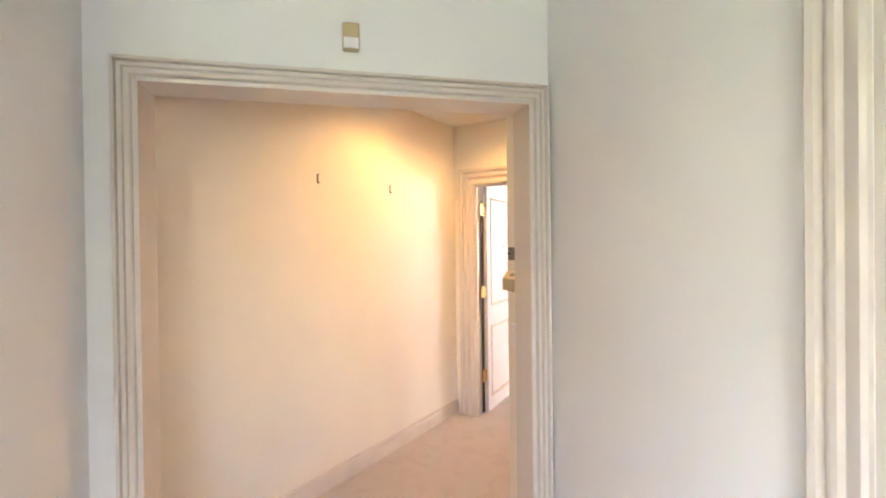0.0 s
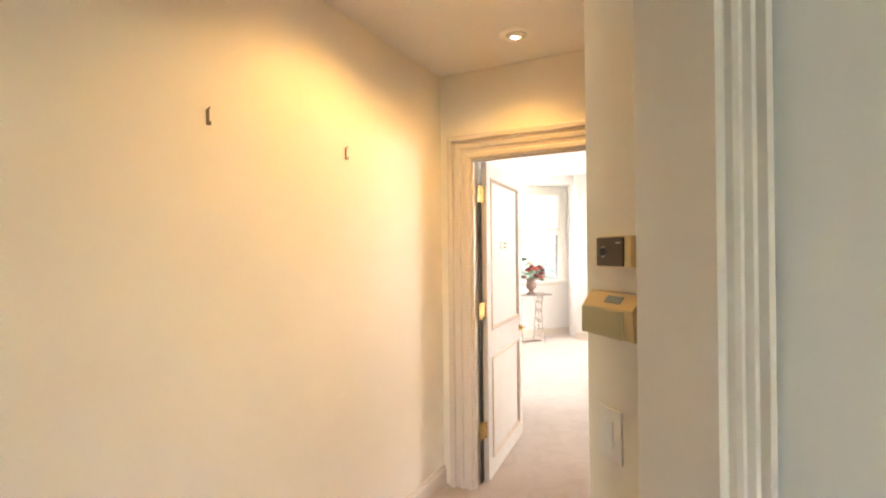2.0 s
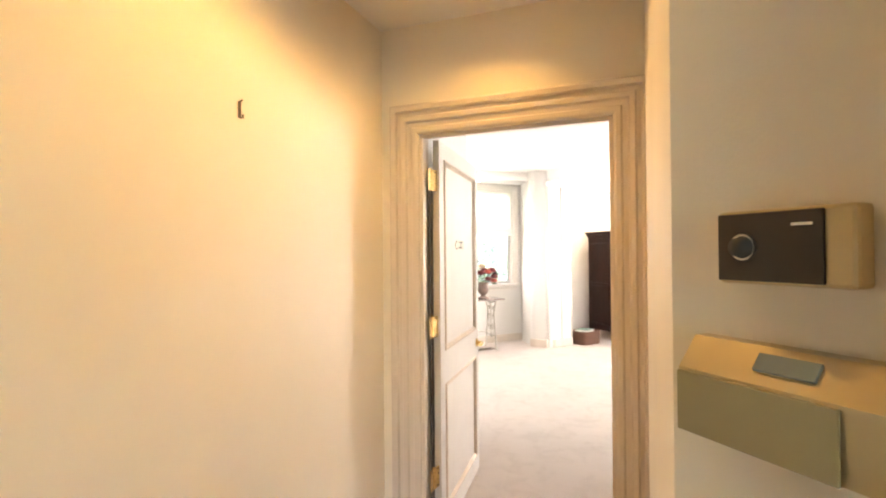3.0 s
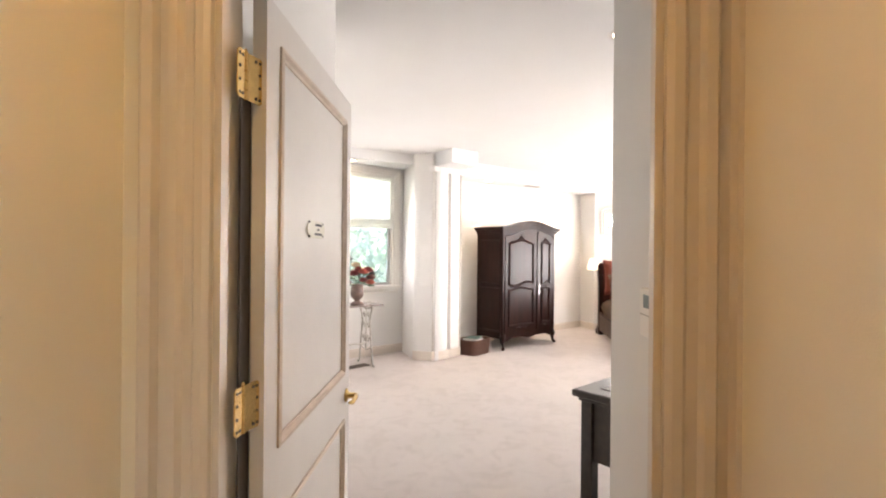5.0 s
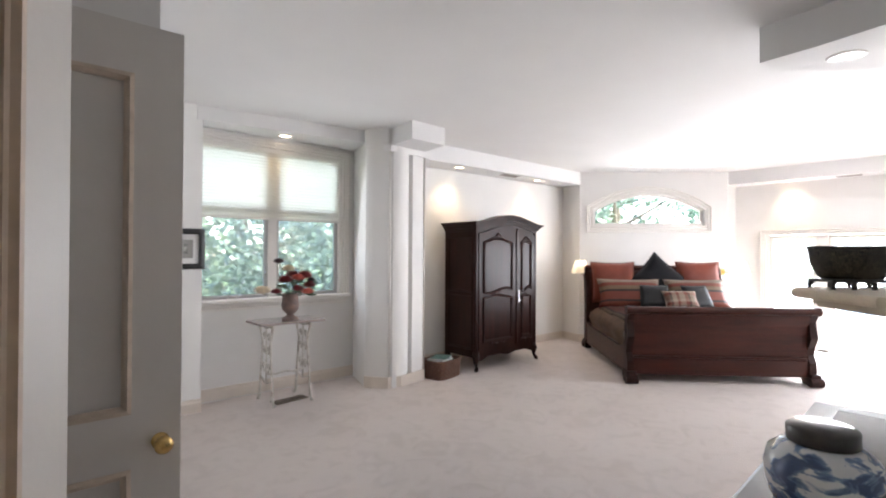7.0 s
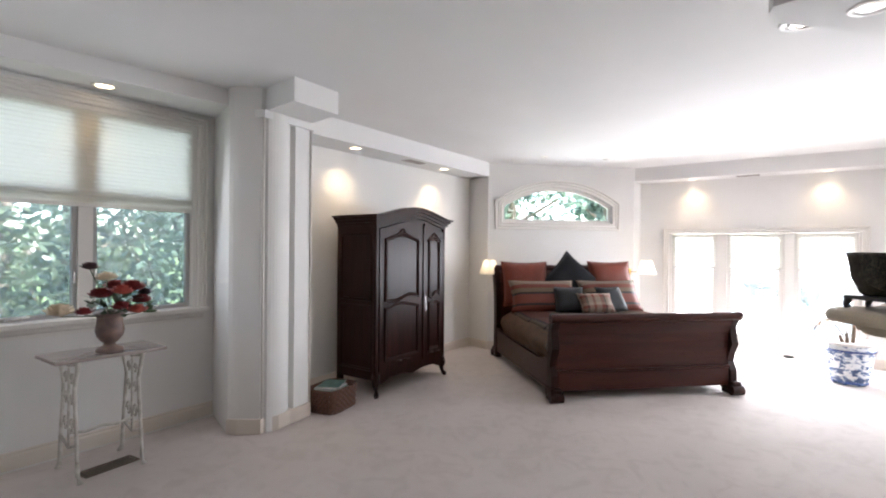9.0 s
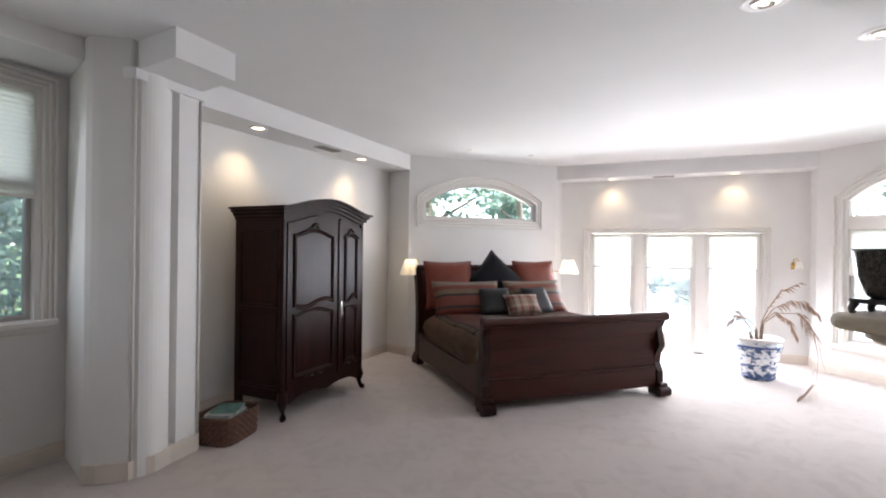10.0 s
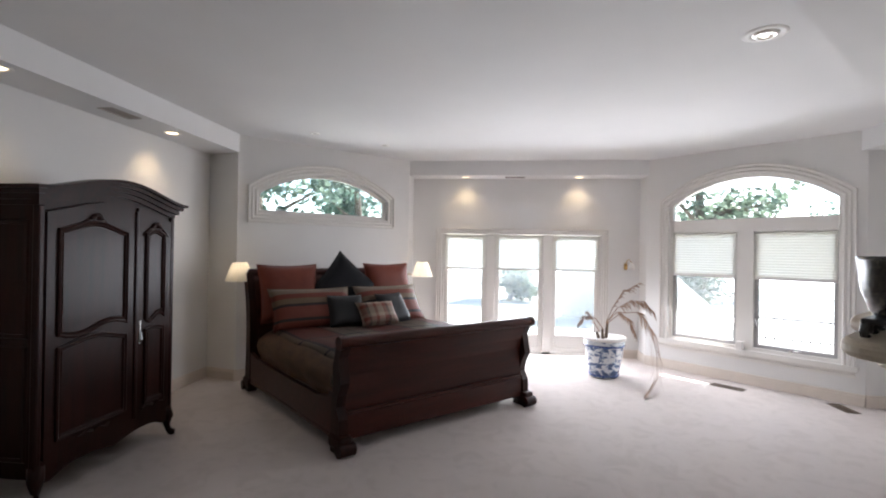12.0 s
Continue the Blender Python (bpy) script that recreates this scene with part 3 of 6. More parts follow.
# three glazed door panels
w = window_root("window_3", "three tall glazed garden door panels with cream shades")
part("casing", sweep([(0.47, 0.0), (0.47, 1.87), (2.95, 1.87), (2.95, 0.0)], wide(0.9), FR_M), M_WTRIM, w)
bm = bmesh.new()
for a0, a1 in ((0.472, 0.50), (1.18, 1.31), (2.06, 2.19), (2.92, 2.948)):
    box(bm, a0, a1, 0.02, 0.12, 0.0, 1.868, 0.004, FR_M)
box(bm, 0.472, 2.948, 0.02, 0.13, 0.0, 0.05, 0.004, FR_M)
part("frame", bm, M_WTRIM, w)
for a0, a1 in ((0.502, 1.178), (1.312, 2.058), (2.192, 2.918)):
    sash(w, a0, a1, 0.052, 1.865, FR_M, bar=0.07, handle_side=0, screen=1.3)
    bm = bmesh.new()
    box(bm, a0 + 0.07, a1 - 0.07, 0.055, 0.085, 0.12, 0.30, 0.004, FR_M)
    part("kick_panel", bm, M_WTRIM, w)
    shade(w, a0 + 0.02, a1 - 0.02, 1.31, 1.86, 0.03, FR_M)
# big arched window
w = window_root("window_4", "large arched window over two casements with cream shades")
path = [(0.33, 0.42)] + arc_pts(0.33, 2.27, 2.28, 0.34) + [(2.27, 0.42)]
part("casing", sweep(path, wide(1.2), RW_M), M_WTRIM, w)
bm = bmesh.new()
box(bm, 0.18, 2.42, -0.06, 0.05, 0.375, 0.418, 0.008, RW_M)
prism(bm, [(0.0, 0.37), (-0.04, 0.37), (-0.028, 0.34), (-0.012, 0.325), (-0.012, 0.29), (0, 0.29)], "x", 0.21, 2.39, RW_M)
part("window_sill", bm, M_WTRIM, w)
bm = sweep(path, [(-0.04, -0.02), (0.0, -0.02), (0.0, -0.12), (-0.04, -0.12)], RW_M, closed=True)
box(bm, 0.37, 2.23, 0.015, 0.12, 1.90, 2.06, 0.004, RW_M)
box(bm, 1.20, 1.39, 0.015, 0.12, 0.46, 1.90, 0.004, RW_M)
part("frame", bm, M_WTRIM, w)
for a0, a1 in ((0.372, 1.198), (1.392, 2.228)):
    sash(w, a0, a1, 0.462, 1.898, RW_M, bar=0.045, material=M_SASH, crank=a0 > 1, handle_side=1 if a0 < 1 else -1, screen=1.3 if a0 < 1 else 0)
    shade(w, a0 + 0.005, a1 - 0.005, 1.31, 1.90, 0.025, RW_M)
bm = bmesh.new()
prism(bm, [(0.36, 2.055)] + arc_pts(0.36, 2.24, 2.28, 0.31) + [(2.24, 2.055)], "y", 0.07, 0.075, RW_M)
g = part("pane", bm, M_GLASS, w)
g.visible_shadow = False
bm = bmesh.new()
box(bm, 1.23, 1.30, -0.075, 0.012, 0.42, 0.52, 0.004, RW_M)
part("crank_box", bm, M_WPLASTIC, w)

# ---- doors ----


def hinge_set(parent, zs):
    """Butt hinges: one plate on the leaf's edge, one reaching back to the jamb."""
    kx, ky = -0.052, 0.031                # knuckle
    for z in zs:
        bm = bmesh.new()
        leaf_a, leaf_b = pose(kx, ky, z, 0, 0, -18), pose(kx, ky, z, 0, 0, 178)
        for m, w in ((leaf_a, 0.058), (leaf_b, 0.042)):
            prism(bm, [(-0.004, -0.058), (-0.004, 0.058), (w - 0.008, 0.058), (w, 0.050), (w, -0.050), (w - 0.008, -0.058)], "y", -0.002, 0.002, m)
        for k in range(5):
            tube(bm, [(kx, ky, z - 0.058 + 0.0236 * k), (kx, ky, z - 0.036 + 0.0236 * k)], 0.0065, 10)
        tube(bm, [(kx, ky, z + 0.059), (kx, ky, z + 0.066)], [0.005, 0.003], 8)
        h = part("hinge", bm, M_BRASS, parent, "polished brass butt hinge")
        bm = bmesh.new()
        for m, side, w in ((leaf_a, -1, 0.058), (leaf_b, 1, 0.042)):
            for x, dz in ((w - 0.010, -0.046), (w - 0.010, -0.016), (w - 0.010, 0.016), (w - 0.010, 0.046), (w - 0.024, -0.046), (w - 0.024, 0.046)):
                tube(bm, [m @ Vector((x, side * 0.0018, dz)), m @ Vector((x, side * 0.0032, dz))], 0.0042, 8)
        part("screw", bm, M_DARKGAP, h)


def panel_door(name, m, width, height, label, panels, knob="lever", hinges=True):
    """Door leaf, hinge edge at x = 0, its shown face at y = 0, thickness behind."""
    root = thing(name, m, label, "door", kind="structure")
    t = 0.036
    bm = bmesh.new()
    xs = sorted({0.0, width, *[p[0] for p in panels], *[p[1] for p in panels]})
    zs = sorted({0.012, height, *[p[2] for p in panels], *[p[3] for p in panels]})
    for i in range(len(xs) - 1):
        for j in range(len(zs) - 1):
            inside = any(p[0] <= xs[i] < p[1] and p[2] <= zs[j] < p[3] for p in panels)
            box(bm, xs[i], xs[i + 1], 0.009 if inside else 0.0, t - 0.009 if inside else t, zs[j], zs[j + 1])
    bmesh.ops.remove_doubles(bm, verts=bm.verts[:], dist=1e-5)
    leaf = part("leaf", bm, M_DOOR, root)
    for p in panels:
        path = [(p[0], p[2]), (p[1], p[2]), (p[1], p[3]), (p[0], p[3])]
        bm = sweep(path, [(0.0, -0.009), (0.0, 0.006), (0.012, 0.009), (0.020, 0.0), (0.026, -0.003), (0.026, -0.009)], Matrix(), closed=True)
        part("bead_moulding", bm, M_BEAD, root, "tan moulding round the door panel")
    kx, kz = width - 0.06, 0.95
    if knob == "lever":
        bm = lathe([(0.0, 0.0), (0.030, 0.0), (0.030, 0.006), (0.014, 0.012), (0.011, 0.05), (0.0, 0.05)], 20, pose(kx, 0, kz, 90, 0, 0))
        k = part("door_handle", bm, M_BRASS, root, "polished brass lever handle", True)
        bm = tube(bmesh.new(), [(kx, -0.045, kz), (kx - 0.03, -0.05, kz), (kx - 0.08, -0.048, kz - 0.006), (kx - 0.115, -0.044, kz + 0.004)], [0.011, 0.010, 0.009, 0.007], 10)
        part("lever", bm, M_BRASS, k, "", True)
        bm = lathe([(0.0, 0.0), (0.030, 0.0), (0.030, 0.006), (0.014, 0.012), (0.011, 0.05), (0.0, 0.05)], 20, pose(kx, t, kz, -90, 0, 0))
        tube(bm, [(kx, t + 0.045, kz), (kx - 0.03, t + 0.05, kz), (kx - 0.11, t + 0.045, kz)], 0.009, 10)
        part("door_handle", bm, M_BRASS, root, "polished brass lever handle", True)
        bm = boxes((width - 0.0005, width + 0.0015, 0.01, t - 0.01, kz - 0.05, kz + 0.05))
        part("latch_plate", bm, M_BRASS, root)
    else:
        bm = lathe([(0.0, 0.0), (0.026, 0.0), (0.026, 0.005), (0.010, 0.010), (0.010, 0.03), (0.026, 0.042), (0.028, 0.055), (0.018, 0.066), (0.0, 0.068)], 20, pose(kx, 0, kz, 90, 0, 0))
        part("door_knob", bm, M_BRASS, root, "round brass knob", True)
    if hinges:
        hinge_set(root, (0.375, 1.20, 2.008))
    return root


# bedroom door, standing open at a right angle: leaf runs along the hall's direction
hx, hy = 2.079, 5.268
leaf_m = pose(hx, hy, 0.0, 0, 0, 49.9)
d1 = panel_door("door_1", leaf_m, 0.969, 2.236, "white two-panel bedroom door standing wide open", [(0.092, 0.874, 1.048, 2.139), (0.092, 0.874, 0.14, 0.858)])
# dark strip in the hinge gap, painted in place of the shade there
bm = bmesh.new()
box(bm, -0.058, -0.001, 0.038, 0.044, 0.012, 2.07)
part("gap_shade_strip", bm, M_GAP_SHADE, d1, "dark brown strip standing in for shade in the hinge gap")
# name plate
bm = bmesh.new()
PX, PZ = 0.465, 1.656
outline = []
for sx in (1, -1):                        # rounded tongues at both ends, notched at the corners
    outline += [(PX + sx * 0.073, PZ - sx * 0.029), (PX + sx * 0.077, PZ - sx * 0.023)]
    for i in range(9):
        a = -math.pi / 2 + math.pi * i / 8
        outline.append((PX + sx * (0.080 + 0.022 * math.cos(a)), PZ + sx * 0.021 * math.sin(a)))
    outline += [(PX + sx * 0.077, PZ + sx * 0.023), (PX + sx * 0.073, PZ + sx * 0.029)]
prism(bm, outline, "y", 0.005, 0.0088)
M_PLATE = mat("cream_plate", (0.80, 0.77, 0.66), 0.25, vary=0.04)
plate = part("name_plate", bm, M_PLATE, d1, "small cream plaque with dark lettering")
bm = bmesh.new()
for i, (x0, x1) in enumerate(((0.45, 0.525), (0.475, 0.50), (0.44, 0.53))):
    z = 1.672 - 0.016 * i
    x = x0
    while x < x1:
        box(bm, x, min(x1, x + 0.009), 0.0038, 0.0048, z - 0.004, z + 0.004)
        x += 0.0125
part("lettering", bm, M_BLACK, plate)
bm = bmesh.new()
for x in (PX - 0.079, PX + 0.079):
    for z in (PZ - 0.0235, PZ + 0.0235):
        tube(bm, [(x, 0.0035, z), (x, 0.0086, z)], 0.0035, 8)
part("screw", bm, M_DARKGAP, plate)

panel_door("door_2", pose(2.26, 6.79, 0.0), 0.80, 2.26, "plain white closet door with a brass knob", [(0.12, 0.66, 1.05, 2.10), (0.12, 0.66, 0.2, 0.88)], knob="round", hinges=False)

# ---- fixtures: recessed lights, vents ----


def can_light(x, y, z, lit=True, r=0.075, label="recessed ceiling downlight with a white trim ring", tilt=False):
    root = thing("downlight", pose(x, y, z), label, "ceiling light", "recessed downlights")
    bm = lathe([(r * 0.80, -0.0005), (r * 0.86, -0.006), (r * 1.22, -0.004), (r * 1.25, 0.0), (r * 1.25, 0.003), (r * 0.8, 0.003)], 32)
    part("trim_ring", bm, M_WPLASTIC, root, smooth=True)
    bm = lathe([(0.0, -0.002), (r * 0.35, -0.004), (r * 0.80, -0.001), (r * 0.80, 0.002), (0.0, 0.002)], 28)
    if not tilt:
        part("lens", bm, M_BULB if lit else M_CAN, root, "glowing warm lens" if lit else "")
    else:
        bm.free()
        bm = lathe([(r * 0.80, 0.001), (r * 0.7, -0.012), (r * 0.45, -0.020), (r * 0.42, -0.004), (r * 0.1, -0.002), (0.0, -0.002)], 28)
        part("eyeball", bm, M_CAN, root, "swivelling metal eyeball", True)
        bm = lathe([(0.0, -0.010), (r * 0.30, -0.010), (r * 0.30, -0.004), (0.0, -0.004)], 20, pose(-0.01, 0.012, -0.003, 18, 10, 0))
        part("bulb", bm, M_BULBW, root)
    return root


can_light(1.37, 4.03, HALLCEIL)
can_light(1.99, 4.60, HALLCEIL, tilt=True)
can_light(7.37, 10.02, SOFFIT)
can_light(9.15, 10.04, SOFFIT)
can_light(12.12, 7.26, SOFFIT)
can_light(12.12, 5.54, SOFFIT)
can_light(4.92, 10.22, 2.82)
can_light(4.47, 5.76, CEIL)
can_light(7.72, 5.16, CEIL, tilt=True, r=0.10, label="large recessed eyeball ceiling light, switched on")
can_light(6.98, 5.88, CEIL, tilt=True, r=0.10, label="large recessed eyeball ceiling light, switched on")
can_light(6.38, 5.62, SOFFIT, lit=False, r=0.08, label="unlit recessed light in the fireplace soffit")
can_light(10.14, 8.93, CEIL, lit=False, r=0.05, label="small unlit recessed ceiling light over the bed")
can_light(10.82, 8.24, CEIL, lit=False, r=0.05, label="small unlit recessed ceiling light over the bed")

M_VENT = mat("vent_metal", (0.34, 0.30, 0.27), 0.45, 0.3, vary=0.1)
M_REG = mat("brown_register", (0.16, 0.12, 0.09), 0.45, 0.5, vary=0.2)


def vent(m, w, h, material, label, category="vent", slats=9):
    """A slotted grille lying on local z = 0, facing +z."""
    root = thing("air_vent", m, label, category)
    bm = bmesh.new()
    sweep([(-w / 2, -h / 2), (w / 2, -h / 2), (w / 2, h / 2), (-w / 2, h / 2)], [(-0.012, 0.001), (-0.012, 0.006), (-0.002, 0.008), (0.0, 0.001)], pose(0, 0, 0, -90, 0, 0), closed=True, bm=bm)
    part("frame", bm, material, root)
    part("backing", boxes((-w / 2 + 0.004, w / 2 - 0.004, -h / 2 + 0.004, h / 2 - 0.004, 0.0005, 0.0015)), M_DARKGAP, root)
    step = (w - 0.024) / slats
    for i in range(slats):
        x = -w / 2 + 0.012 + step * (i + 0.5)
        part("slat", boxes((x - step * 0.28, x + step * 0.28, -h / 2 + 0.008, h / 2 - 0.008, 0.002, 0.005)), material, root)
    return root


vent(pose(8.44, 10.02, SOFFIT, 180, 0, 0), 0.32, 0.12, M_VENT, "grey slotted air vent in the soffit", slats=12)
vent(pose(12.12, 6.5, SOFFIT, 180, 0, 90), 0.28, 0.10, M_VENT, "grey slotted air vent in the soffit", slats=12)
vent(pose(10.80, 3.97, 0.001, 0, 0, 45), 0.34, 0.11, M_REG, "brown metal floor register below the arched window", slats=14)
vent(pose(10.12, 3.12, 0.001, 0, 0, 0), 0.30, 0.11, M_REG, "brown metal floor register by the wall", slats=14)

# ---- hall fittings ----
for hx0, hy0, hz0 in ((0.478, 4.068, 2.12), (1.04, 4.63, 2.12)):
    hook = thing("picture_hook", pose(hx0, hy0, hz0, 0, 0, 45), "small dark metal picture hook on the hall wall", "picture hook", "picture hooks")
    bm = boxes((-0.007, 0.007, -0.003, 0.0, -0.03, 0.028), bevel=0.001)
    part("plate", bm, M_REG, hook)
    bm = tube(bmesh.new(), [(0, -0.003, 0.0), (0, -0.006, -0.028), (0, -0.016, -0.03), (0, -0.017, -0.018)], 0.0035, 6)
    part("prong", bm, M_REG, hook)
    bm = tube(bmesh.new(), [(0, 0.0, 0.026), (0, -0.014, 0.034)], 0.003, 6)
    part("nail", bm, M_REG, hook)

# control panels on the narrow wall: local x along -y, facing -x
PANEL = pose(1.489, 3.03, 0, 0, 0, -90)
dial = thing("wall_control", PANEL @ pose(-0.004, 0, 1.615), "brown and gold dial control mounted on the wall", "thermostat")
part("body", boxes((-0.074, 0.050, -0.026, 0, -0.036, 0.036), bevel=0.004), M_PLASTIC, dial, "gold plastic casing")
part("face_panel", boxes((-0.072, 0.026, -0.029, -0.025, -0.033, 0.033), bevel=0.001), M_BROWN, dial, "dark brown front panel")
bm = lathe([(0.0, 0.010), (0.009, 0.010), (0.0105, 0.0), (0.014, 0.0)], 24, pose(-0.045, -0.029, 0.0, 90, 0, 0))
part("knob", bm, M_BLACK, dial, "black dial knob", True)
bm = lathe([(0.011, 0.0), (0.011, 0.002), (0.0128, 0.002), (0.0128, 0.0)], 24, pose(-0.045, -0.029, 0.0, 90, 0, 0))
part("dial_ring", bm, M_SILVER, dial)
part("marking", boxes((0.0, 0.018, -0.0296, -0.029, 0.019, 0.0215)), M_SILVER, dial)

keypad = thing("alarm_keypad", PANEL @ pose(-0.003, 0, 1.468), "beige alarm keypad box with a flip-down cover", "alarm keypad")
bm = bmesh.new()
prism(bm, [(0.0, -0.05), (-0.040, -0.047), (-0.046, 0.02), (-0.020, 0.052), (0.0, 0.052)], "x", -0.108, 0.075)
part("body", bm, M_PLASTIC, keypad)
part("cover", boxes((-0.108, 0.045, -0.0495, -0.046, -0.046, 0.017), bevel=0.001), M_PLASTIC2, keypad, "olive tan flip-down cover")
km = pose(-0.012, -0.0325, 0.0378, -39, 0, 0)
bm = bmesh.new()
box(bm, -0.02, 0.035, -0.0025, 0.002, -0.009, 0.010, 0.001, km)
part("display", bm, M_SCREEN, keypad, "small grey display window")
# black sliver modelled as the keypad's shadow along one edge
part("shadow_gap", boxes((0.0755, 0.081, -0.022, 0, -0.046, 0.048)), M_BLACK, keypad)
sw = thing("light_switch", PANEL @ pose(-0.066, 0, 1.18), "cream light switch plate flush on the wall", "light switch")
part("plate", boxes((-0.043, 0.043, -0.006, 0, -0.062, 0.062), bevel=0.002), M_WPLASTIC, sw)
part("rocker", boxes((-0.016, 0.016, -0.009, -0.005, -0.034, 0.034), bevel=0.002), M_WPLASTIC, sw)

sensor = thing("alarm_sensor", pose(0.63, 2.72, 2.52), "small beige sensor box above the opening", "alarm sensor")
part("body", boxes((-0.034, 0.034, -0.045, 0, -0.058, 0.05), bevel=0.008), M_PLASTIC, sensor)
part("lens", boxes((-0.030, 0.030, -0.0475, -0.044, -0.056, -0.012), bevel=0.004), M_WPLASTIC, sensor, "pale lens window")

tm, _ = wall_frame((2.80, 4.50), (3.31, 5.075), (3.0, 5.0))
th = thing("thermostat", tm @ pose(0.29, 0, 1.415), "white digital thermostat with a grey display", "thermostat")
part("body", boxes((-0.078, 0.078, -0.030, 0, -0.070, 0.070), bevel=0.006), M_WPLASTIC, th)
part("display", boxes((-0.055, 0.045, -0.0315, -0.029, 0.014, 0.052), bevel=0.001), M_SCREEN, th, "grey liquid crystal display")
part("cover_line", boxes((-0.074, 0.074, -0.0306, -0.0299, -0.008, -0.005)), M_VENT, th)

# framed picture by the alcove
pic = thing("framed_picture", pose(3.85, 10.13, 1.57), "small picture in a wide black frame", "picture")
bm = sweep([(-0.17, -0.14), (0.17, -0.14), (0.17, 0.14), (-0.17, 0.14)], [(0.0, 0.0), (0.0, 0.022), (-0.02, 0.028), (-0.05, 0.02), (-0.055, 0.0)], Matrix(), closed=True)
part("frame", bm, M_BLACK, pic)
part("mat_board", boxes((-0.118, 0.118, -0.008, -0.002, -0.088, 0.088)), mat("grey_mount", (0.30, 0.29, 0.27), 0.8), pic, "grey mount board")
part("print", boxes((-0.072, 0.072, -0.010, -0.0085, -0.045, 0.045)), mat("print_paper", (0.5, 0.49, 0.45), 0.6, vary=0.5, scale=30, dark=(0.06, 0.06, 0.06)), pic, "small monochrome print")

# ---- bed ----
BED = pose(8.99, 7.21, 0, 0, 0, -45)
bed = thing("sleigh_bed", BED, "large mahogany sleigh bed with rolled ends, made up", "bed")


def ribbon(center, half):
    """Closed outline round a centre line (y, z) with half-thicknesses."""
    pts = [Vector(p) for p in center]
    hs = half if isinstance(half, (list, tuple)) else [half] * len(pts)
    left, right = [], []
    for i, p in enumerate(pts):
        d = (pts[min(i + 1, len(pts) - 1)] - pts[max(i - 1, 0)]).normalized()
        n = Vector((-d.y, d.x))
        left.append(tuple(p + n * hs[i]))
        right.append(tuple(p - n * hs[i]))
    return left + right[::-1]


def roll(y, z, r, k=18):
    return [(y + r * math.cos(2 * math.pi * i / k), z + r * math.sin(2 * math.pi * i / k)) for i in range(k)]


HW = 1.06
FOOT_LINE = [(0.045, 0.20), (0.045, 0.34), (0.048, 0.48), (0.045, 0.60), (0.028, 0.70), (-0.002, 0.79), (-0.03, 0.86)]
bm = bmesh.new()
prism(bm, ribbon(FOOT_LINE, 0.02), "x", -HW + 0.05, HW - 0.05)
fb = part("footboard", bm, M_WOODH, bed)
bm = bmesh.new()
prism(bm, roll(-0.035, 0.875, 0.045), "x", -HW - 0.03, HW + 0.03)
prism(bm, roll(-0.035, 0.875, 0.052), "x", -HW - 0.05, -HW - 0.01)
prism(bm, roll(-0.035, 0.875, 0.052), "x", HW + 0.01, HW + 0.05)
part("top_roll", bm, M_WOODH, fb, smooth=False)
bm = boxes((-HW + 0.05, HW - 0.05, -0.005, 0.07, 0.10, 0.30), bevel=0.012)
box(bm, -HW + 0.05, HW - 0.05, -0.015, 0.06, 0.305, 0.325, 0.006)
part("bottom_rail", bm, M_WOODH, fb)


def foot_post(sx, y, top, head=False):
    s = 1 if not head else -1
    bm = bmesh.new()
    line = [(y + s * 0.03, 0.12), (y + s * 0.03, 0.26), (y + s * 0.055, 0.36), (y + s * 0.03, 0.46), (y - s * 0.002, 0.56), (y + s * 0.02, 0.68), (y + s * 0.01, 0.76), (y - s * 0.03, top)]
    half = [0.075, 0.07, 0.045, 0.042, 0.062, 0.055, 0.035, 0.05]
    if head:
        line = [(y, 0.12), (y, 0.4), (y, 0.7), (y + 0.03, 0.95), (y + 0.07, 1.1), (y + 0.14, top)]
        half = [0.08, 0.07, 0.065, 0.06, 0.055, 0.05]
    x0, x1 = (sx * HW - 0.05, sx * HW + 0.03) if sx > 0 else (sx * HW - 0.03, sx * HW + 0.05)
    prism(bm, ribbon(line, half), "x", x0, x1)
    p = part("post", bm, M_WOOD, bed)
    bm = bmesh.new()
    box(bm, x0 - 0.02, x1 + 0.02, y - 0.10, y + 0.11, 0.045, 0.15, 0.02)
    prism(bm, roll(y - s * 0.085, 0.055, 0.052), "x", x0 - 0.03, x1 + 0.03)
    box(bm, x0 - 0.01, x1 + 0.01, y - 0.06, y + 0.09, 0.003, 0.06, 0.01)
    part("foot", bm, M_WOOD, p, "scrolled bracket foot")


for sx in (-1, 1):
    foot_post(sx, 0.02, 0.86)
    foot_post(sx, 2.17, 1.30, True)
    bm = bmesh.new()
    prism(bm, [(0.08, 0.11), (2.12, 0.11), (2.12, 0.44), (1.9, 0.40), (1.2, 0.385), (0.4, 0.38), (0.2, 0.42), (0.08, 0.54)], "x", sx * HW - 0.022, sx * HW + 0.022)
    box(bm, sx * HW - 0.03, sx * HW + 0.03, 0.09, 2.1, 0.10, 0.135, 0.008)
    part("side_rail", bm, M_WOODH, bed)
HEAD_LINE = [(2.14, 0.30), (2.14, 0.70), (2.165, 0.95), (2.20, 1.10), (2.26, 1.22), (2.32, 1.29)]
bm = bmesh.new()
prism(bm, ribbon(HEAD_LINE, 0.022), "x", -HW + 0.05, HW - 0.05)
hb = part("headboard", bm, M_WOODH, bed)
bm = bmesh.new()
prism(bm, roll(2.33, 1.30, 0.055), "x", -HW - 0.03, HW + 0.03)
part("top_roll", bm, M_WOODH, hb)
part("slat_support", boxes((-0.04, 0.04, 1.0, 1.08, 0.003, 0.2)), M_WOOD, bed)

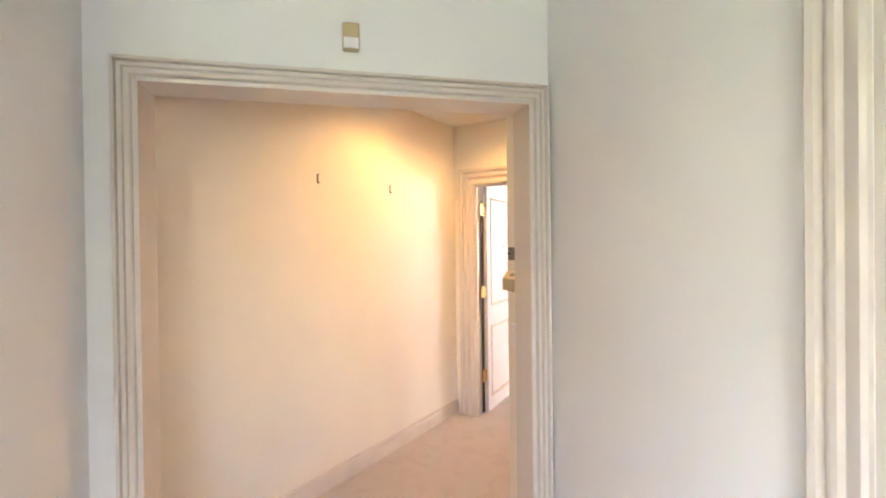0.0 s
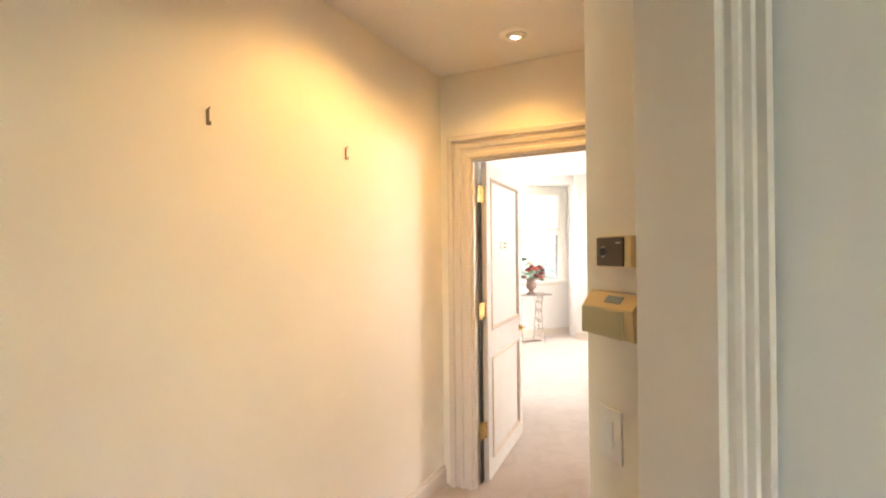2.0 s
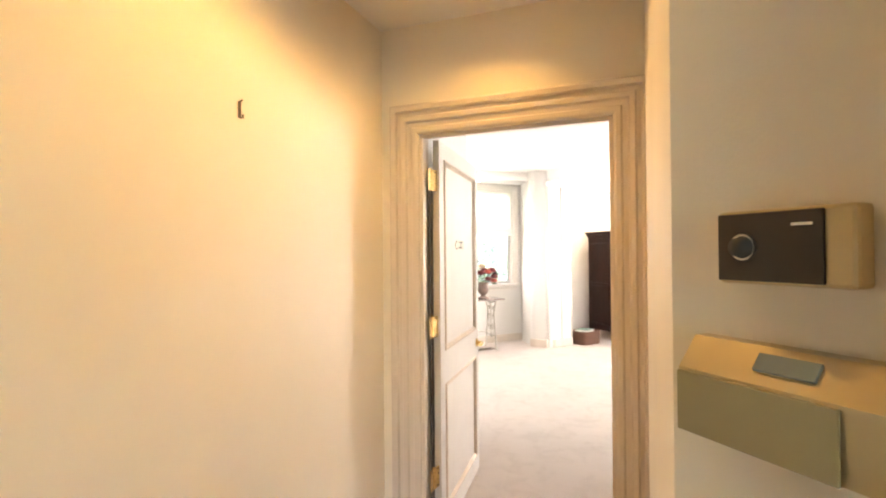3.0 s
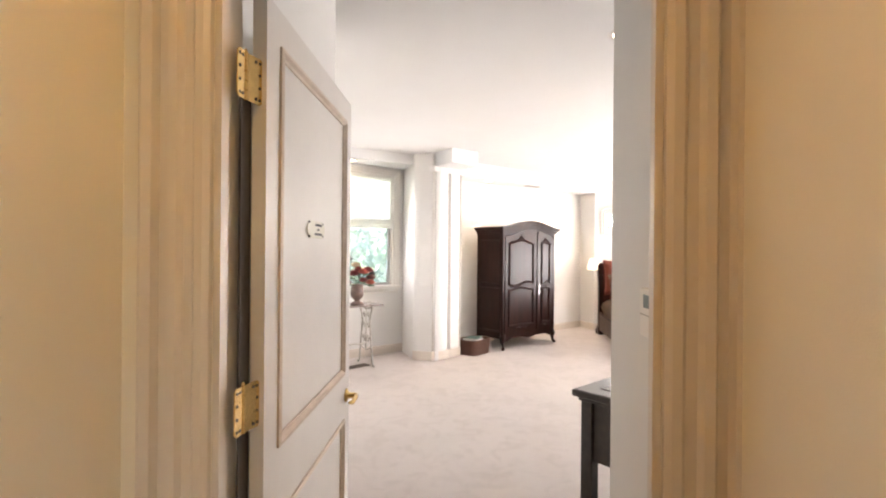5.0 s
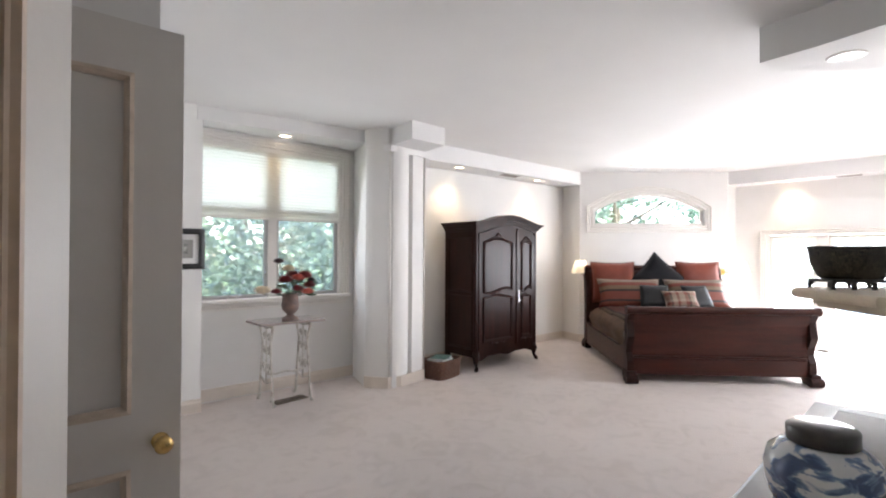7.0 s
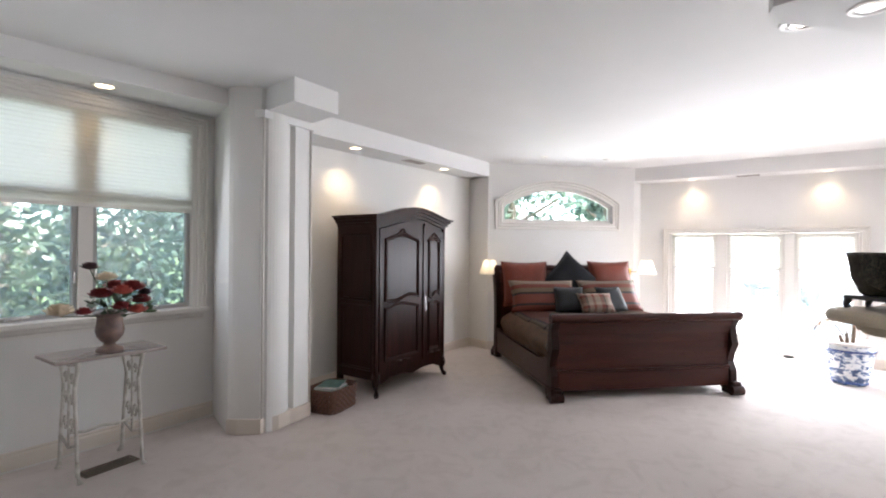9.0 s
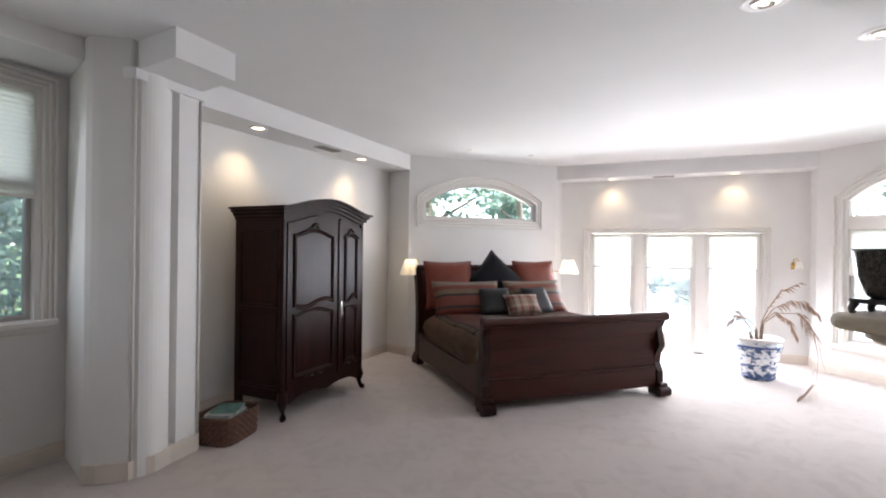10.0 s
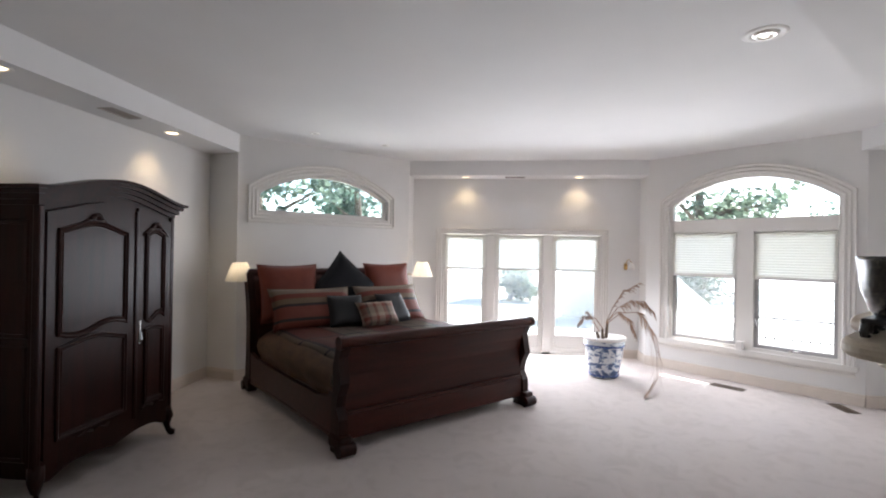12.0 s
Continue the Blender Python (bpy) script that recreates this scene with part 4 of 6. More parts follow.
M_SHEET = mat("mattress_ticking", (0.45, 0.42, 0.38), 0.9)
M_OLIVE = mat("olive_satin", (0.165, 0.090, 0.048), 0.42, vary=0.25, scale=6, bump=0.35, bump_scale=9, stretch=(1, 1, 2.5), spec=0.3)
M_RUST = mat("rust_silk", (0.145, 0.032, 0.018), 0.55, vary=0.18, scale=5, bump=0.25, bump_scale=14, grain=0.25, grain_scale=300, spec=0.25)
M_INK = mat("black_satin", (0.006, 0.006, 0.008), 0.75, vary=0.3, scale=6, bump=0.2, bump_scale=12, spec=0.2)
M_CHAR = mat("charcoal_satin", (0.013, 0.0135, 0.015), 0.6, vary=0.25, scale=6, bump=0.2, bump_scale=12, spec=0.3)


def striped(name, colors, axis, width, rough=0.5, cross=None, lines=False):
    """Woven stripes across one local axis; cross: a second set of bands over them."""
    m = mat(name, (0.5, 0.5, 0.5), rough, bump=0.25, bump_scale=14, spec=0.25)
    n, l = m.node_tree.nodes, m.node_tree.links
    b = n["Principled BSDF"]

    def bands(ax, w, cols):
        tc, sp = n.new("ShaderNodeTexCoord"), n.new("ShaderNodeSeparateXYZ")
        l.new(tc.outputs["Object"], sp.inputs[0])
        a = n.new("ShaderNodeMath")
        a.operation = "MULTIPLY_ADD"
        a.inputs[1].default_value, a.inputs[2].default_value = 1.0 / w, 100.17
        l.new(sp.outputs[ax], a.inputs[0])
        f = n.new("ShaderNodeMath")
        f.operation = "FRACT"
        l.new(a.outputs[0], f.inputs[0])
        r = n.new("ShaderNodeValToRGB")
        r.color_ramp.interpolation = "CONSTANT"
        el = r.color_ramp.elements
        el[0].position, el[0].color = 0.0, (*cols[0][1], 1)
        el[1].position, el[1].color = cols[1][0], (*cols[1][1], 1)
        for p, c in cols[2:]:
            e = el.new(p)
            e.color = (*c, 1)
        l.new(f.outputs[0], r.inputs[0])
        return r.outputs[0]
    out = bands(axis, width, colors)
    if cross:
        o2 = bands(cross[0], cross[1], cross[2])
        mx = n.new("ShaderNodeMix")
        mx.data_type, mx.blend_type = "RGBA", "MULTIPLY" if lines else "MIX"
        mx.inputs["Factor"].default_value = 1.0 if lines else 0.5
        l.new(out, mx.inputs["A"])
        l.new(o2, mx.inputs["B"])
        out = mx.outputs["Result"]
    l.new(out, b.inputs["Base Color"])
    return m


RUSTC, GREYC, OLIVEC, INKC, TANC = (0.125, 0.030, 0.018), (0.145, 0.108, 0.080), (0.12, 0.080, 0.050), (0.022, 0.017, 0.015), (0.24, 0.185, 0.14)
WHITEC = (1.0, 1.0, 1.0)
M_SHAM = striped("striped_sham", [(0, RUSTC), (0.16, INKC), (0.22, OLIVEC), (0.34, RUSTC), (0.46, GREYC), (0.67, RUSTC), (0.84, INKC), (0.90, RUSTC)], 1, 0.52, 0.55)
M_PLAID = striped("plaid_cushion", [(0, TANC), (0.3, RUSTC), (0.5, INKC), (0.62, TANC), (0.85, RUSTC)], 0, 0.26, 0.6, cross=(1, 0.16, [(0, GREYC), (0.5, RUSTC), (0.75, TANC)]))
M_COVER = striped("plaid_coverlet", [(0, RUSTC), (0.46, INKC), (0.50, GREYC), (0.70, INKC), (0.73, GREYC), (0.96, INKC)], 0, 0.78, 0.5, cross=(1, 0.55, [(0, WHITEC), (0.93, INKC)]), lines=True)

mattress = thing("mattress", BED @ pose(0, 0, 0.225), "thick pale mattress on the bed base", "mattress")
part("ticking", boxes((-0.98, 0.98, 0.09, 2.10, 0.0, 0.41), bevel=0.05), M_SHEET, mattress)


def drape(x_half, y0, y1, z_top, z_side, bulge, nx=36, ny=26, seed=3, gap=0.0):
    """A cover lying over the mattress and hanging over both long sides, with folds."""
    bm = bmesh.new()
    grid = []
    for j in range(ny + 1):
        row = []
        y = y0 + (y1 - y0) * j / ny
        for i in range(nx + 1):
            u = -1 + 2 * i / nx
            s = abs(u)
            if s < 0.72:
                x, z = u / 0.72 * (x_half - 0.10), z_top
            else:
                a = (s - 0.72) / 0.28
                x = math.copysign(x_half - 0.10 + (0.10 + bulge * math.sin(a * math.pi)) * math.sin(min(1, a * 1.6) * math.pi / 2), u)
                z = z_top - (z_top - z_side) * a ** 1.5
            w = noise.noise(Vector((x * 2.3, y * 2.3, seed))) * 0.022 + noise.noise(Vector((x * 6, y * 6, seed + 4))) * 0.007
            row.append(bm.verts.new((x + (w * 0.8 if s > 0.8 else 0), y + w * 0.5, z + w * (1 if s < 0.95 else 0.3))))
        grid.append(row)
    for j in range(ny):
        for i in range(nx):
            bm.faces.new((grid[j][i], grid[j][i + 1], grid[j + 1][i + 1], grid[j + 1][i]))
    r = bmesh.ops.solidify(bm, geom=bm.faces[:], thickness=0.02)
    return bm


comf = thing("comforter", BED, "olive brown satin comforter tucked over the mattress", "comforter")
part("cover", drape(1.035, 0.10, 1.85, 0.71, 0.385, 0.07), M_OLIVE, comf, smooth=True)
cov = thing("coverlet", BED, "rust and grey plaid coverlet spread over the bed", "blanket")
part("cover", drape(0.97, 0.16, 1.75, 0.742, 0.64, 0.02, seed=3), M_COVER, cov, smooth=True)


def pillow(name, m, w, h, t, material, label, group="bed pillows", piping=True):
    root = thing(name, m, label, "pillow", group)
    bm = bmesh.new()
    n = 16
    sides = []
    for sgn in (1, -1):
        g = []
        for j in range(n + 1):
            row = []
            for i in range(n + 1):
                u, v = -1 + 2 * i / n, -1 + 2 * j / n
                f = max(0.0, (1 - u ** 4) * (1 - v ** 4)) ** 0.55
                x = u * w / 2 * (1 - 0.07 * (1 - v * v))
                y = v * h / 2 * (1 - 0.07 * (1 - u * u))
                d = noise.noise(Vector((x * 5 + w * 7, y * 5 + h * 3, sgn))) * 0.012 * f
                row.append(bm.verts.new((x, y, sgn * t / 2 * f + d)))
            g.append(row)
        for j in range(n):
            for i in range(n):
                q = (g[j][i], g[j][i + 1], g[j + 1][i + 1], g[j + 1][i])
                bm.faces.new(q if sgn > 0 else q[::-1])
        sides.append(g)
    bmesh.ops.remove_doubles(bm, verts=bm.verts[:], dist=1e-4)
    part("case", bm, material, root, smooth=True)
    if piping:
        pts = []
        for k in range(64):
            e, f = divmod(k, 16)
            v = -1 + 2 * f / 16
            u, vv = ((v, -1), (1, v), (-v, 1), (-1, -v))[e]
            pts.append((u * w / 2 * (1 - 0.07 * (1 - vv * vv)), vv * h / 2 * (1 - 0.07 * (1 - u * u)), 0))
        bm = tube(bmesh.new(), pts + pts[:1], 0.006, 6)
        part("piping", bm, material, root)
    return root


def lean(x, y, z, tilt, turn=0, spin=0):
    """On the bed: a cushion standing on its edge, leaning back by tilt degrees."""
    return BED @ pose(x, y, z, 90 - tilt, 0, turn) @ pose(0, 0, 0, 0, 0, spin)


pillow("pillow", lean(-0.68, 2.02, 1.09, 14), 0.70, 0.66, 0.22, M_RUST, "large square rust silk pillow against the headboard")
pillow("pillow", lean(0.66, 2.02, 1.10, 14, 4), 0.70, 0.66, 0.22, M_RUST, "large square rust silk pillow against the headboard")
pillow("pillow", lean(0.0, 1.97, 1.14, 16, 0, 47), 0.64, 0.64, 0.18, M_INK, "black satin pillow set on its corner")
pillow("pillow", lean(-0.52, 1.74, 0.93, 30, -4), 0.94, 0.50, 0.20, M_SHAM, "wide rust and grey striped pillow sham")
pillow("pillow", lean(0.50, 1.74, 0.93, 30, 4), 0.94, 0.50, 0.20, M_SHAM, "wide rust and grey striped pillow sham")
pillow("pillow", lean(-0.20, 1.56, 0.90, 33, -10), 0.42, 0.40, 0.15, M_CHAR, "charcoal satin square cushion")
pillow("pillow", lean(0.42, 1.54, 0.90, 33, 12), 0.42, 0.40, 0.15, M_CHAR, "charcoal satin square cushion")
pillow("pillow", lean(0.12, 1.40, 0.87, 36, 3), 0.50, 0.30, 0.14, M_PLAID, "small oblong plaid cushion in front")

# ---- wardrobe ----
ARM = pose(7.83, 9.53, 0)
arm = thing("armoire", ARM, "dark mahogany armoire with carved arched doors and scroll feet", "armoire")
AW, AD, AZ0, AZ1 = 0.62, 0.60, 0.17, 1.84
for sx in (-1, 1):
    part("side_panel", boxes((sx * AW - 0.03 if sx > 0 else -AW, AW if sx > 0 else -AW + 0.03, 0.0, AD, AZ0, AZ1), bevel=0.004), M_WOOD, arm)
part("back_panel", boxes((-AW + 0.03, AW - 0.03, AD - 0.02, AD, AZ0, AZ1)), M_WOOD, arm)
part("floor_board", boxes((-AW + 0.03, AW - 0.03, 0.012, AD - 0.02, AZ0, AZ0 + 0.03)), M_WOOD, arm)
part("ceiling_board", boxes((-AW + 0.03, AW - 0.03, 0.03, AD - 0.02, AZ1 - 0.03, AZ1)), M_WOOD, arm)
for sx in (-1, 1):
    bm = boxes((sx * AW - 0.035 if sx > 0 else sx * AW - 0.012, sx * AW + 0.012 if sx > 0 else sx * AW + 0.035, -0.012, 0.035, AZ0, AZ1), bevel=0.012)
    part("corner_stile", bm, M_WOOD, arm)
    for z0, z1 in ((0.30, 0.95), (1.05, 1.72)):
        bm = sweep([(0.09, z0), (AD - 0.09, z0), (AD - 0.09, z1), (0.09, z1)], [(0, 0), (0, 0.008), (-0.02, 0.01), (-0.03, 0)], Matrix(((0, sx * -1, 0, sx * AW), (1, 0, 0, 0), (0, 0, 1, 0), (0, 0, 0, 1))), closed=True)
        part("side_moulding", bm, M_WOOD, arm)


def arch_top(x0, x1, z, rise, k=14):
    """Serpentine top: flat shoulders and a raised middle."""
    pts = []
    for i in range(k + 1):
        t = i / k
        h = 0.5 - 0.5 * math.cos(2 * math.pi * t)
        pts.append((x0 + (x1 - x0) * t, z + rise * h ** 0.7))
    return pts


def crown_z(x, base):
    t = max(-1, min(1, x / 0.66))
    return base + 0.115 * (0.5 + 0.5 * math.cos(math.pi * t)) ** 0.75


# cornice: stacked mouldings that follow the bonnet curve at the front, straight along the sides
for k, (z, o, th_) in enumerate(((1.835, 0.012, 0.035), (1.868, 0.035, 0.035), (1.902, 0.06, 0.03), (1.931, 0.085, 0.022))):
    bm = bmesh.new()
    lo, hi = [], []
    n = 24
    for i in range(n + 1):
        x = -(AW + o) + 2 * (AW + o) * i / n
        cz = crown_z(x, 0)
        lo.append((x, z + cz))
        hi.append((x, z + th_ + cz))
    prism(bm, lo + hi[::-1], "y", -o, 0.03)
    for sx in (-1, 1):
        x0, x1 = (-(AW + o), -AW + 0.03) if sx < 0 else (AW - 0.03, AW + o)
        box(bm, x0, x1, 0.03, AD, z + 0.0005, z + th_ - 0.0005)
    part("cornice", bm, M_WOOD, arm)
part("top_board", boxes((-AW, AW, 0.03, AD, 1.86, 1.90)), M_WOOD, arm)
# frieze behind the cornice curve
bm = bmesh.new()
prism(bm, [(-AW + 0.03, 1.70)] + [(-AW + 0.03 + (2 * AW - 0.06) * i / 20, 1.845 + crown_z(-AW + 2 * AW * i / 20, 0)) for i in range(21)] + [(AW - 0.03, 1.70)], "y", 0.010, 0.03)
fr_ = part("frieze", bm, M_WOOD, arm)


def arm_door(x0, x1, hinge_left):
    z0, z1 = 0.27, 1.80
    bm = bmesh.new()
    top = [(x0 + (x1 - x0) * i / 12, z1 - 0.01 + crown_z(x0 + (x1 - x0) * i / 12, 0)) for i in range(13)]
    prism(bm, [(x0, z0)] + top + [(x1, z0)], "y", -0.014, 0.009)
    door = part("door", bm, M_WOOD, arm)
    w = x1 - x0
    inset = 0.075
    for (p0, p1, rise, sag) in ((1.02, 1.70, 0.035, 0.05), (0.36, 0.95, 0.02, 0.0)):
        path = [(x0 + inset, p0), (x1 - inset, p0)]
        if sag:
            path = [(x1 - inset - (w - 2 * inset) * i / 12, p0 + 0.03 * math.sin(2 * math.pi * i / 12)) for i in range(13)][::-1]
        path += arch_top(x0 + inset, x1 - inset, p1, rise + (0.03 if w > 0.6 else 0))[::-1]
        bm = sweep(path, [(0.0, 0.014), (0.0, 0.026), (0.010, 0.030), (0.022, 0.022), (0.030, 0.026), (0.038, 0.014)], Matrix(), closed=True)
        part("panel_moulding", bm, M_WOOD, door)
    cx = (x0 + x1) / 2
    # carved rosette and scrolls above the panel
    bm = bmesh.new()
    zc = 1.69 + 0.05 + (0.03 if w > 0.6 else 0) + 0.01
    for i in range(7):
        a = math.pi * (0.1 + 0.8 * i / 6)
        tube(bm, [(cx, -0.016, zc), (cx + 0.045 * math.cos(a), -0.026, zc + 0.045 * math.sin(a) - 0.01), (cx + 0.06 * math.cos(a), -0.018, zc + 0.05 * math.sin(a) - 0.02)], [0.006, 0.012, 0.004], 6)
    for s in (-1, 1):
        tube(bm, [(cx + s * 0.02, -0.018, zc - 0.03), (cx + s * 0.07, -0.022, zc - 0.015), (cx + s * 0.12, -0.020, zc - 0.045), (cx + s * 0.15, -0.018, zc - 0.075)], [0.008, 0.009, 0.007, 0.003], 6)
    part("carving", bm, M_WOOD, door, "carved leaf spray", True)
    bm = bmesh.new()
    for s in (-1, 1):
        tube(bm, [(cx, -0.016, 0.33), (cx + s * 0.06, -0.022, 0.345), (cx + s * 0.12, -0.018, 0.325), (cx + s * 0.15, -0.016, 0.34)], [0.009, 0.008, 0.006, 0.002], 6)
    part("carving", bm, M_WOOD, door, "carved leaf spray", True)
    return door


arm_door(-0.575, 0.165, True)
dr = arm_door(0.20, 0.580, False)
bm = boxes((0.166, 0.199, -0.026, -0.004, 0.27, 1.86), bevel=0.008)
part("astragal", bm, M_WOOD, arm)
bm = bmesh.new()
box(bm, 0.222, 0.240, -0.018, -0.013, 0.84, 1.02, 0.003)
tube(bm, [(0.231, -0.018, 0.93), (0.231, -0.03, 0.93), (0.231, -0.032, 0.87)], 0.006, 8)
part("escutcheon", bm, M_SILVER, dr, "bright metal key plate")
bm = bmesh.new()
prism(bm, [(-0.6, 0.27), (0.6, 0.27), (0.6, 0.14), (0.52, 0.13), (0.42, 0.17), (0.30, 0.19), (0.15, 0.175), (0.0, 0.145), (-0.15, 0.175), (-0.30, 0.19), (-0.42, 0.17), (-0.52, 0.13), (-0.6, 0.14)], "y", -0.010, 0.012)
part("apron", bm, M_WOOD, arm, "scalloped apron")
for sx in (-1, 1):
    bm = tube(bmesh.new(), [(sx * 0.59, 0.02, 0.24), (sx * 0.605, 0.005, 0.16), (sx * 0.60, 0.01, 0.09), (sx * 0.605, -0.005, 0.045), (sx * 0.625, -0.02, 0.020), (sx * 0.625, -0.02, 0.002)], [0.045, 0.045, 0.026, 0.022, 0.032, 0.026], 12)
    part("leg", bm, M_WOOD, arm, "short cabriole scroll leg", True)
    bm = boxes((sx * 0.59 - 0.03, sx * 0.59 + 0.03, AD - 0.06, AD, 0.002, 0.2), bevel=0.006)
    part("leg", bm, M_WOOD, arm)

# ---- sewing-machine table by the window ----
M_IRON = mat("white_painted_iron", (0.70, 0.67, 0.62), 0.5, vary=0.3, scale=18, dark=(0.42, 0.38, 0.33), bump=0.3, bump_scale=60)
M_TTOP = mat("table_slab", (0.30, 0.25, 0.23), 0.2, vary=0.2, scale=7, coat=0.5)
tab = thing("sewing_table", pose(4.83, 9.98, 0), "narrow console on white-painted cast-iron sewing machine legs", "table")
part("tabletop", boxes((-0.34, 0.36, -0.20, 0.20, 0.815, 0.838), bevel=0.005), M_TTOP, tab, "dark polished slab top")
for x in (-0.20, 0.20):
    bm = bmesh.new()
    tube(bm, [(x, -0.21, 0.004), (x, -0.17, 0.05), (x, -0.15, 0.25), (x, -0.12, 0.45), (x, -0.10, 0.62), (x, -0.15, 0.75), (x, -0.17, 0.813)], [0.02, 0.014, 0.012, 0.012, 0.012, 0.014, 0.016], 8)
    tube(bm, [(x, 0.21, 0.004), (x, 0.17, 0.05), (x, 0.15, 0.25), (x, 0.12, 0.45), (x, 0.10, 0.62), (x, 0.15, 0.75), (x, 0.17, 0.813)], [0.02, 0.014, 0.012, 0.012, 0.012, 0.014, 0.016], 8)
    tube(bm, [(x, -0.17, 0.80), (x, 0.0, 0.77), (x, 0.17, 0.80)], 0.012, 8)
    tube(bm, [(x, -0.15, 0.25), (x, 0.0, 0.20), (x, 0.15, 0.25)], 0.010, 8)
    leg = part("leg", bm, M_IRON, tab, "ornate openwork iron side frame", True)
    bm = bmesh.new()
    for s in (-1, 1):
        for zc, r in ((0.36, 0.06), (0.54, 0.05), (0.68, 0.045)):
            pts = [(x, s * (0.055 + r * 0.7 * (1 - k / 14) * math.cos(k * 0.75)), zc + r * (1 - k / 16) * math.sin(k * 0.75)) for k in range(12)]
            tube(bm, pts, 0.007, 6)
    tube(bm, [(x, 0, 0.20), (x, 0.0, 0.77)], 0.008, 6)
    part("scrollwork", bm, M_IRON, leg, smooth=True)
bm = tube(bmesh.new(), [(-0.20, 0.0, 0.30), (-0.1, 0, 0.285), (0.0, 0, 0.30), (0.1, 0, 0.285), (0.20, 0.0, 0.30)], 0.010, 8)
part("stretcher", bm, M_IRON, tab, smooth=True)
vent(pose(4.86, 9.93, 0.001, 0, 0, 6), 0.34, 0.12, M_REG, "brown metal floor register beneath the console table", slats=14)

# ---- urn with flowers ----
M_URN = mat("terracotta_urn", (0.24, 0.15, 0.12), 0.5, vary=0.35, scale=14, dark=(0.12, 0.085, 0.075), bump=0.3, bump_scale=40)
URN = pose(4.86, 9.93, 0.8385)
urn = thing("flower_urn", URN, "weathered terracotta urn on the console table", "vase")
prof = [(0.0, 0.0), (0.085, 0.0), (0.088, 0.012), (0.075, 0.028), (0.040, 0.045), (0.036, 0.06), (0.055, 0.075), (0.082, 0.11), (0.092, 0.15), (0.084, 0.20), (0.080, 0.24), (0.094, 0.268), (0.098, 0.275), (0.088, 0.272), (0.07, 0.25), (0.0, 0.24)]
part("body", lathe(prof, 32), M_URN, urn, smooth=True)
flo = thing("flower_arrangement", URN @ pose(0, 0, 0.245) @ Matrix.Diagonal((1.22, 1.22, 1.18, 1)), "artificial red, coral and cream flowers with dark leaves", "flowers")
rnd = random.Random(5)
M_FRED = mat("dark_red_petal", (0.20, 0.018, 0.022), 0.6, vary=0.3, scale=30)
M_FCOR = mat("coral_petal", (0.52, 0.11, 0.08), 0.6, vary=0.25, scale=30)
M_FCRE = mat("cream_petal", (0.66, 0.55, 0.40), 0.6, vary=0.15, scale=30)
M_FDK = mat("dark_bud", (0.05, 0.02, 0.025), 0.6, vary=0.3, scale=30)
M_LEAF = mat("dull_green_leaf", (0.055, 0.085, 0.040), 0.6, vary=0.3, scale=20)


def bloom(c, r, material, parent, rings=4):
    bm = bmesh.new()
    for k in range(rings):
        n = 5 + k * 2
        for i in range(n):
            a = 2 * math.pi * (i + 0.5 * (k % 2)) / n + rnd.uniform(-0.2, 0.2)
            tilt = 0.25 + 0.95 * k / max(1, rings - 1)
            d = Vector((math.cos(a) * math.sin(tilt), math.sin(a) * math.sin(tilt), math.cos(tilt)))
            s = Vector((-math.sin(a), math.cos(a), 0))
            L, W = r * (0.75 + 0.3 * k / rings), r * 0.36
            up = Vector((0, 0, 1))
            base = Vector(c)
            p = [base + d * L * 0.2, base + d * L * 0.6 + s * W, base + d * L + s * W * 0.5 + up * r * 0.12, base + d * L - s * W * 0.5 + up * r * 0.12, base + d * L * 0.6 - s * W]
            vs = [bm.verts.new(q + Vector((rnd.uniform(-1, 1), rnd.uniform(-1, 1), rnd.uniform(-1, 1))) * r * 0.05) for q in p]
            bm.faces.new(vs)
    bmesh.ops.solidify(bm, geom=bm.faces[:], thickness=0.002)
    return part("bloom", bm, material, parent)


blooms = [(-0.06, -0.03, 0.12, 0.075, M_FRED), (0.10, -0.05, 0.15, 0.085, M_FRED), (0.03, -0.09, 0.14, 0.07, M_FCOR), (0.16, -0.02, 0.07, 0.07, M_FRED), (0.11, -0.10, 0.02, 0.065, M_FCOR),
          (-0.25, -0.02, 0.03, 0.085, M_FCRE), (-0.02, 0.0, 0.22, 0.065, M_FCRE), (-0.10, 0.01, 0.29, 0.055, M_FDK), (-0.15, -0.06, 0.03, 0.055, M_FRED), (0.02, -0.10, 0.05, 0.06, M_FRED), (0.20, 0.02, 0.12, 0.05, M_FDK), (0.05, 0.07, 0.16, 0.07, M_FRED)]
for x, y, z, r, m_ in blooms:
    bloom((x, y, z), r, m_, flo)
    part("stem", tube(bmesh.new(), [(0, 0, 0), (x * 0.4, y * 0.4, z * 0.5), (x, y, z)], 0.003, 5), M_LEAF, flo)
bm = bmesh.new()
for i in range(46):
    a, L = rnd.uniform(0, 6.28), rnd.uniform(0.07, 0.14)
    b0 = Vector((rnd.uniform(-0.12, 0.14), rnd.uniform(-0.07, 0.07), rnd.uniform(0.0, 0.12)))
    d = Vector((math.cos(a), math.sin(a), rnd.uniform(-0.2, 0.7))).normalized()
    s = d.cross(Vector((0, 0, 1))).normalized()
    vs = [bm.verts.new(b0), bm.verts.new(b0 + d * L * 0.45 + s * L * 0.22), bm.verts.new(b0 + d * L), bm.verts.new(b0 + d * L * 0.45 - s * L * 0.22)]
    bm.faces.new(vs)
part("foliage", bm, M_LEAF, flo)

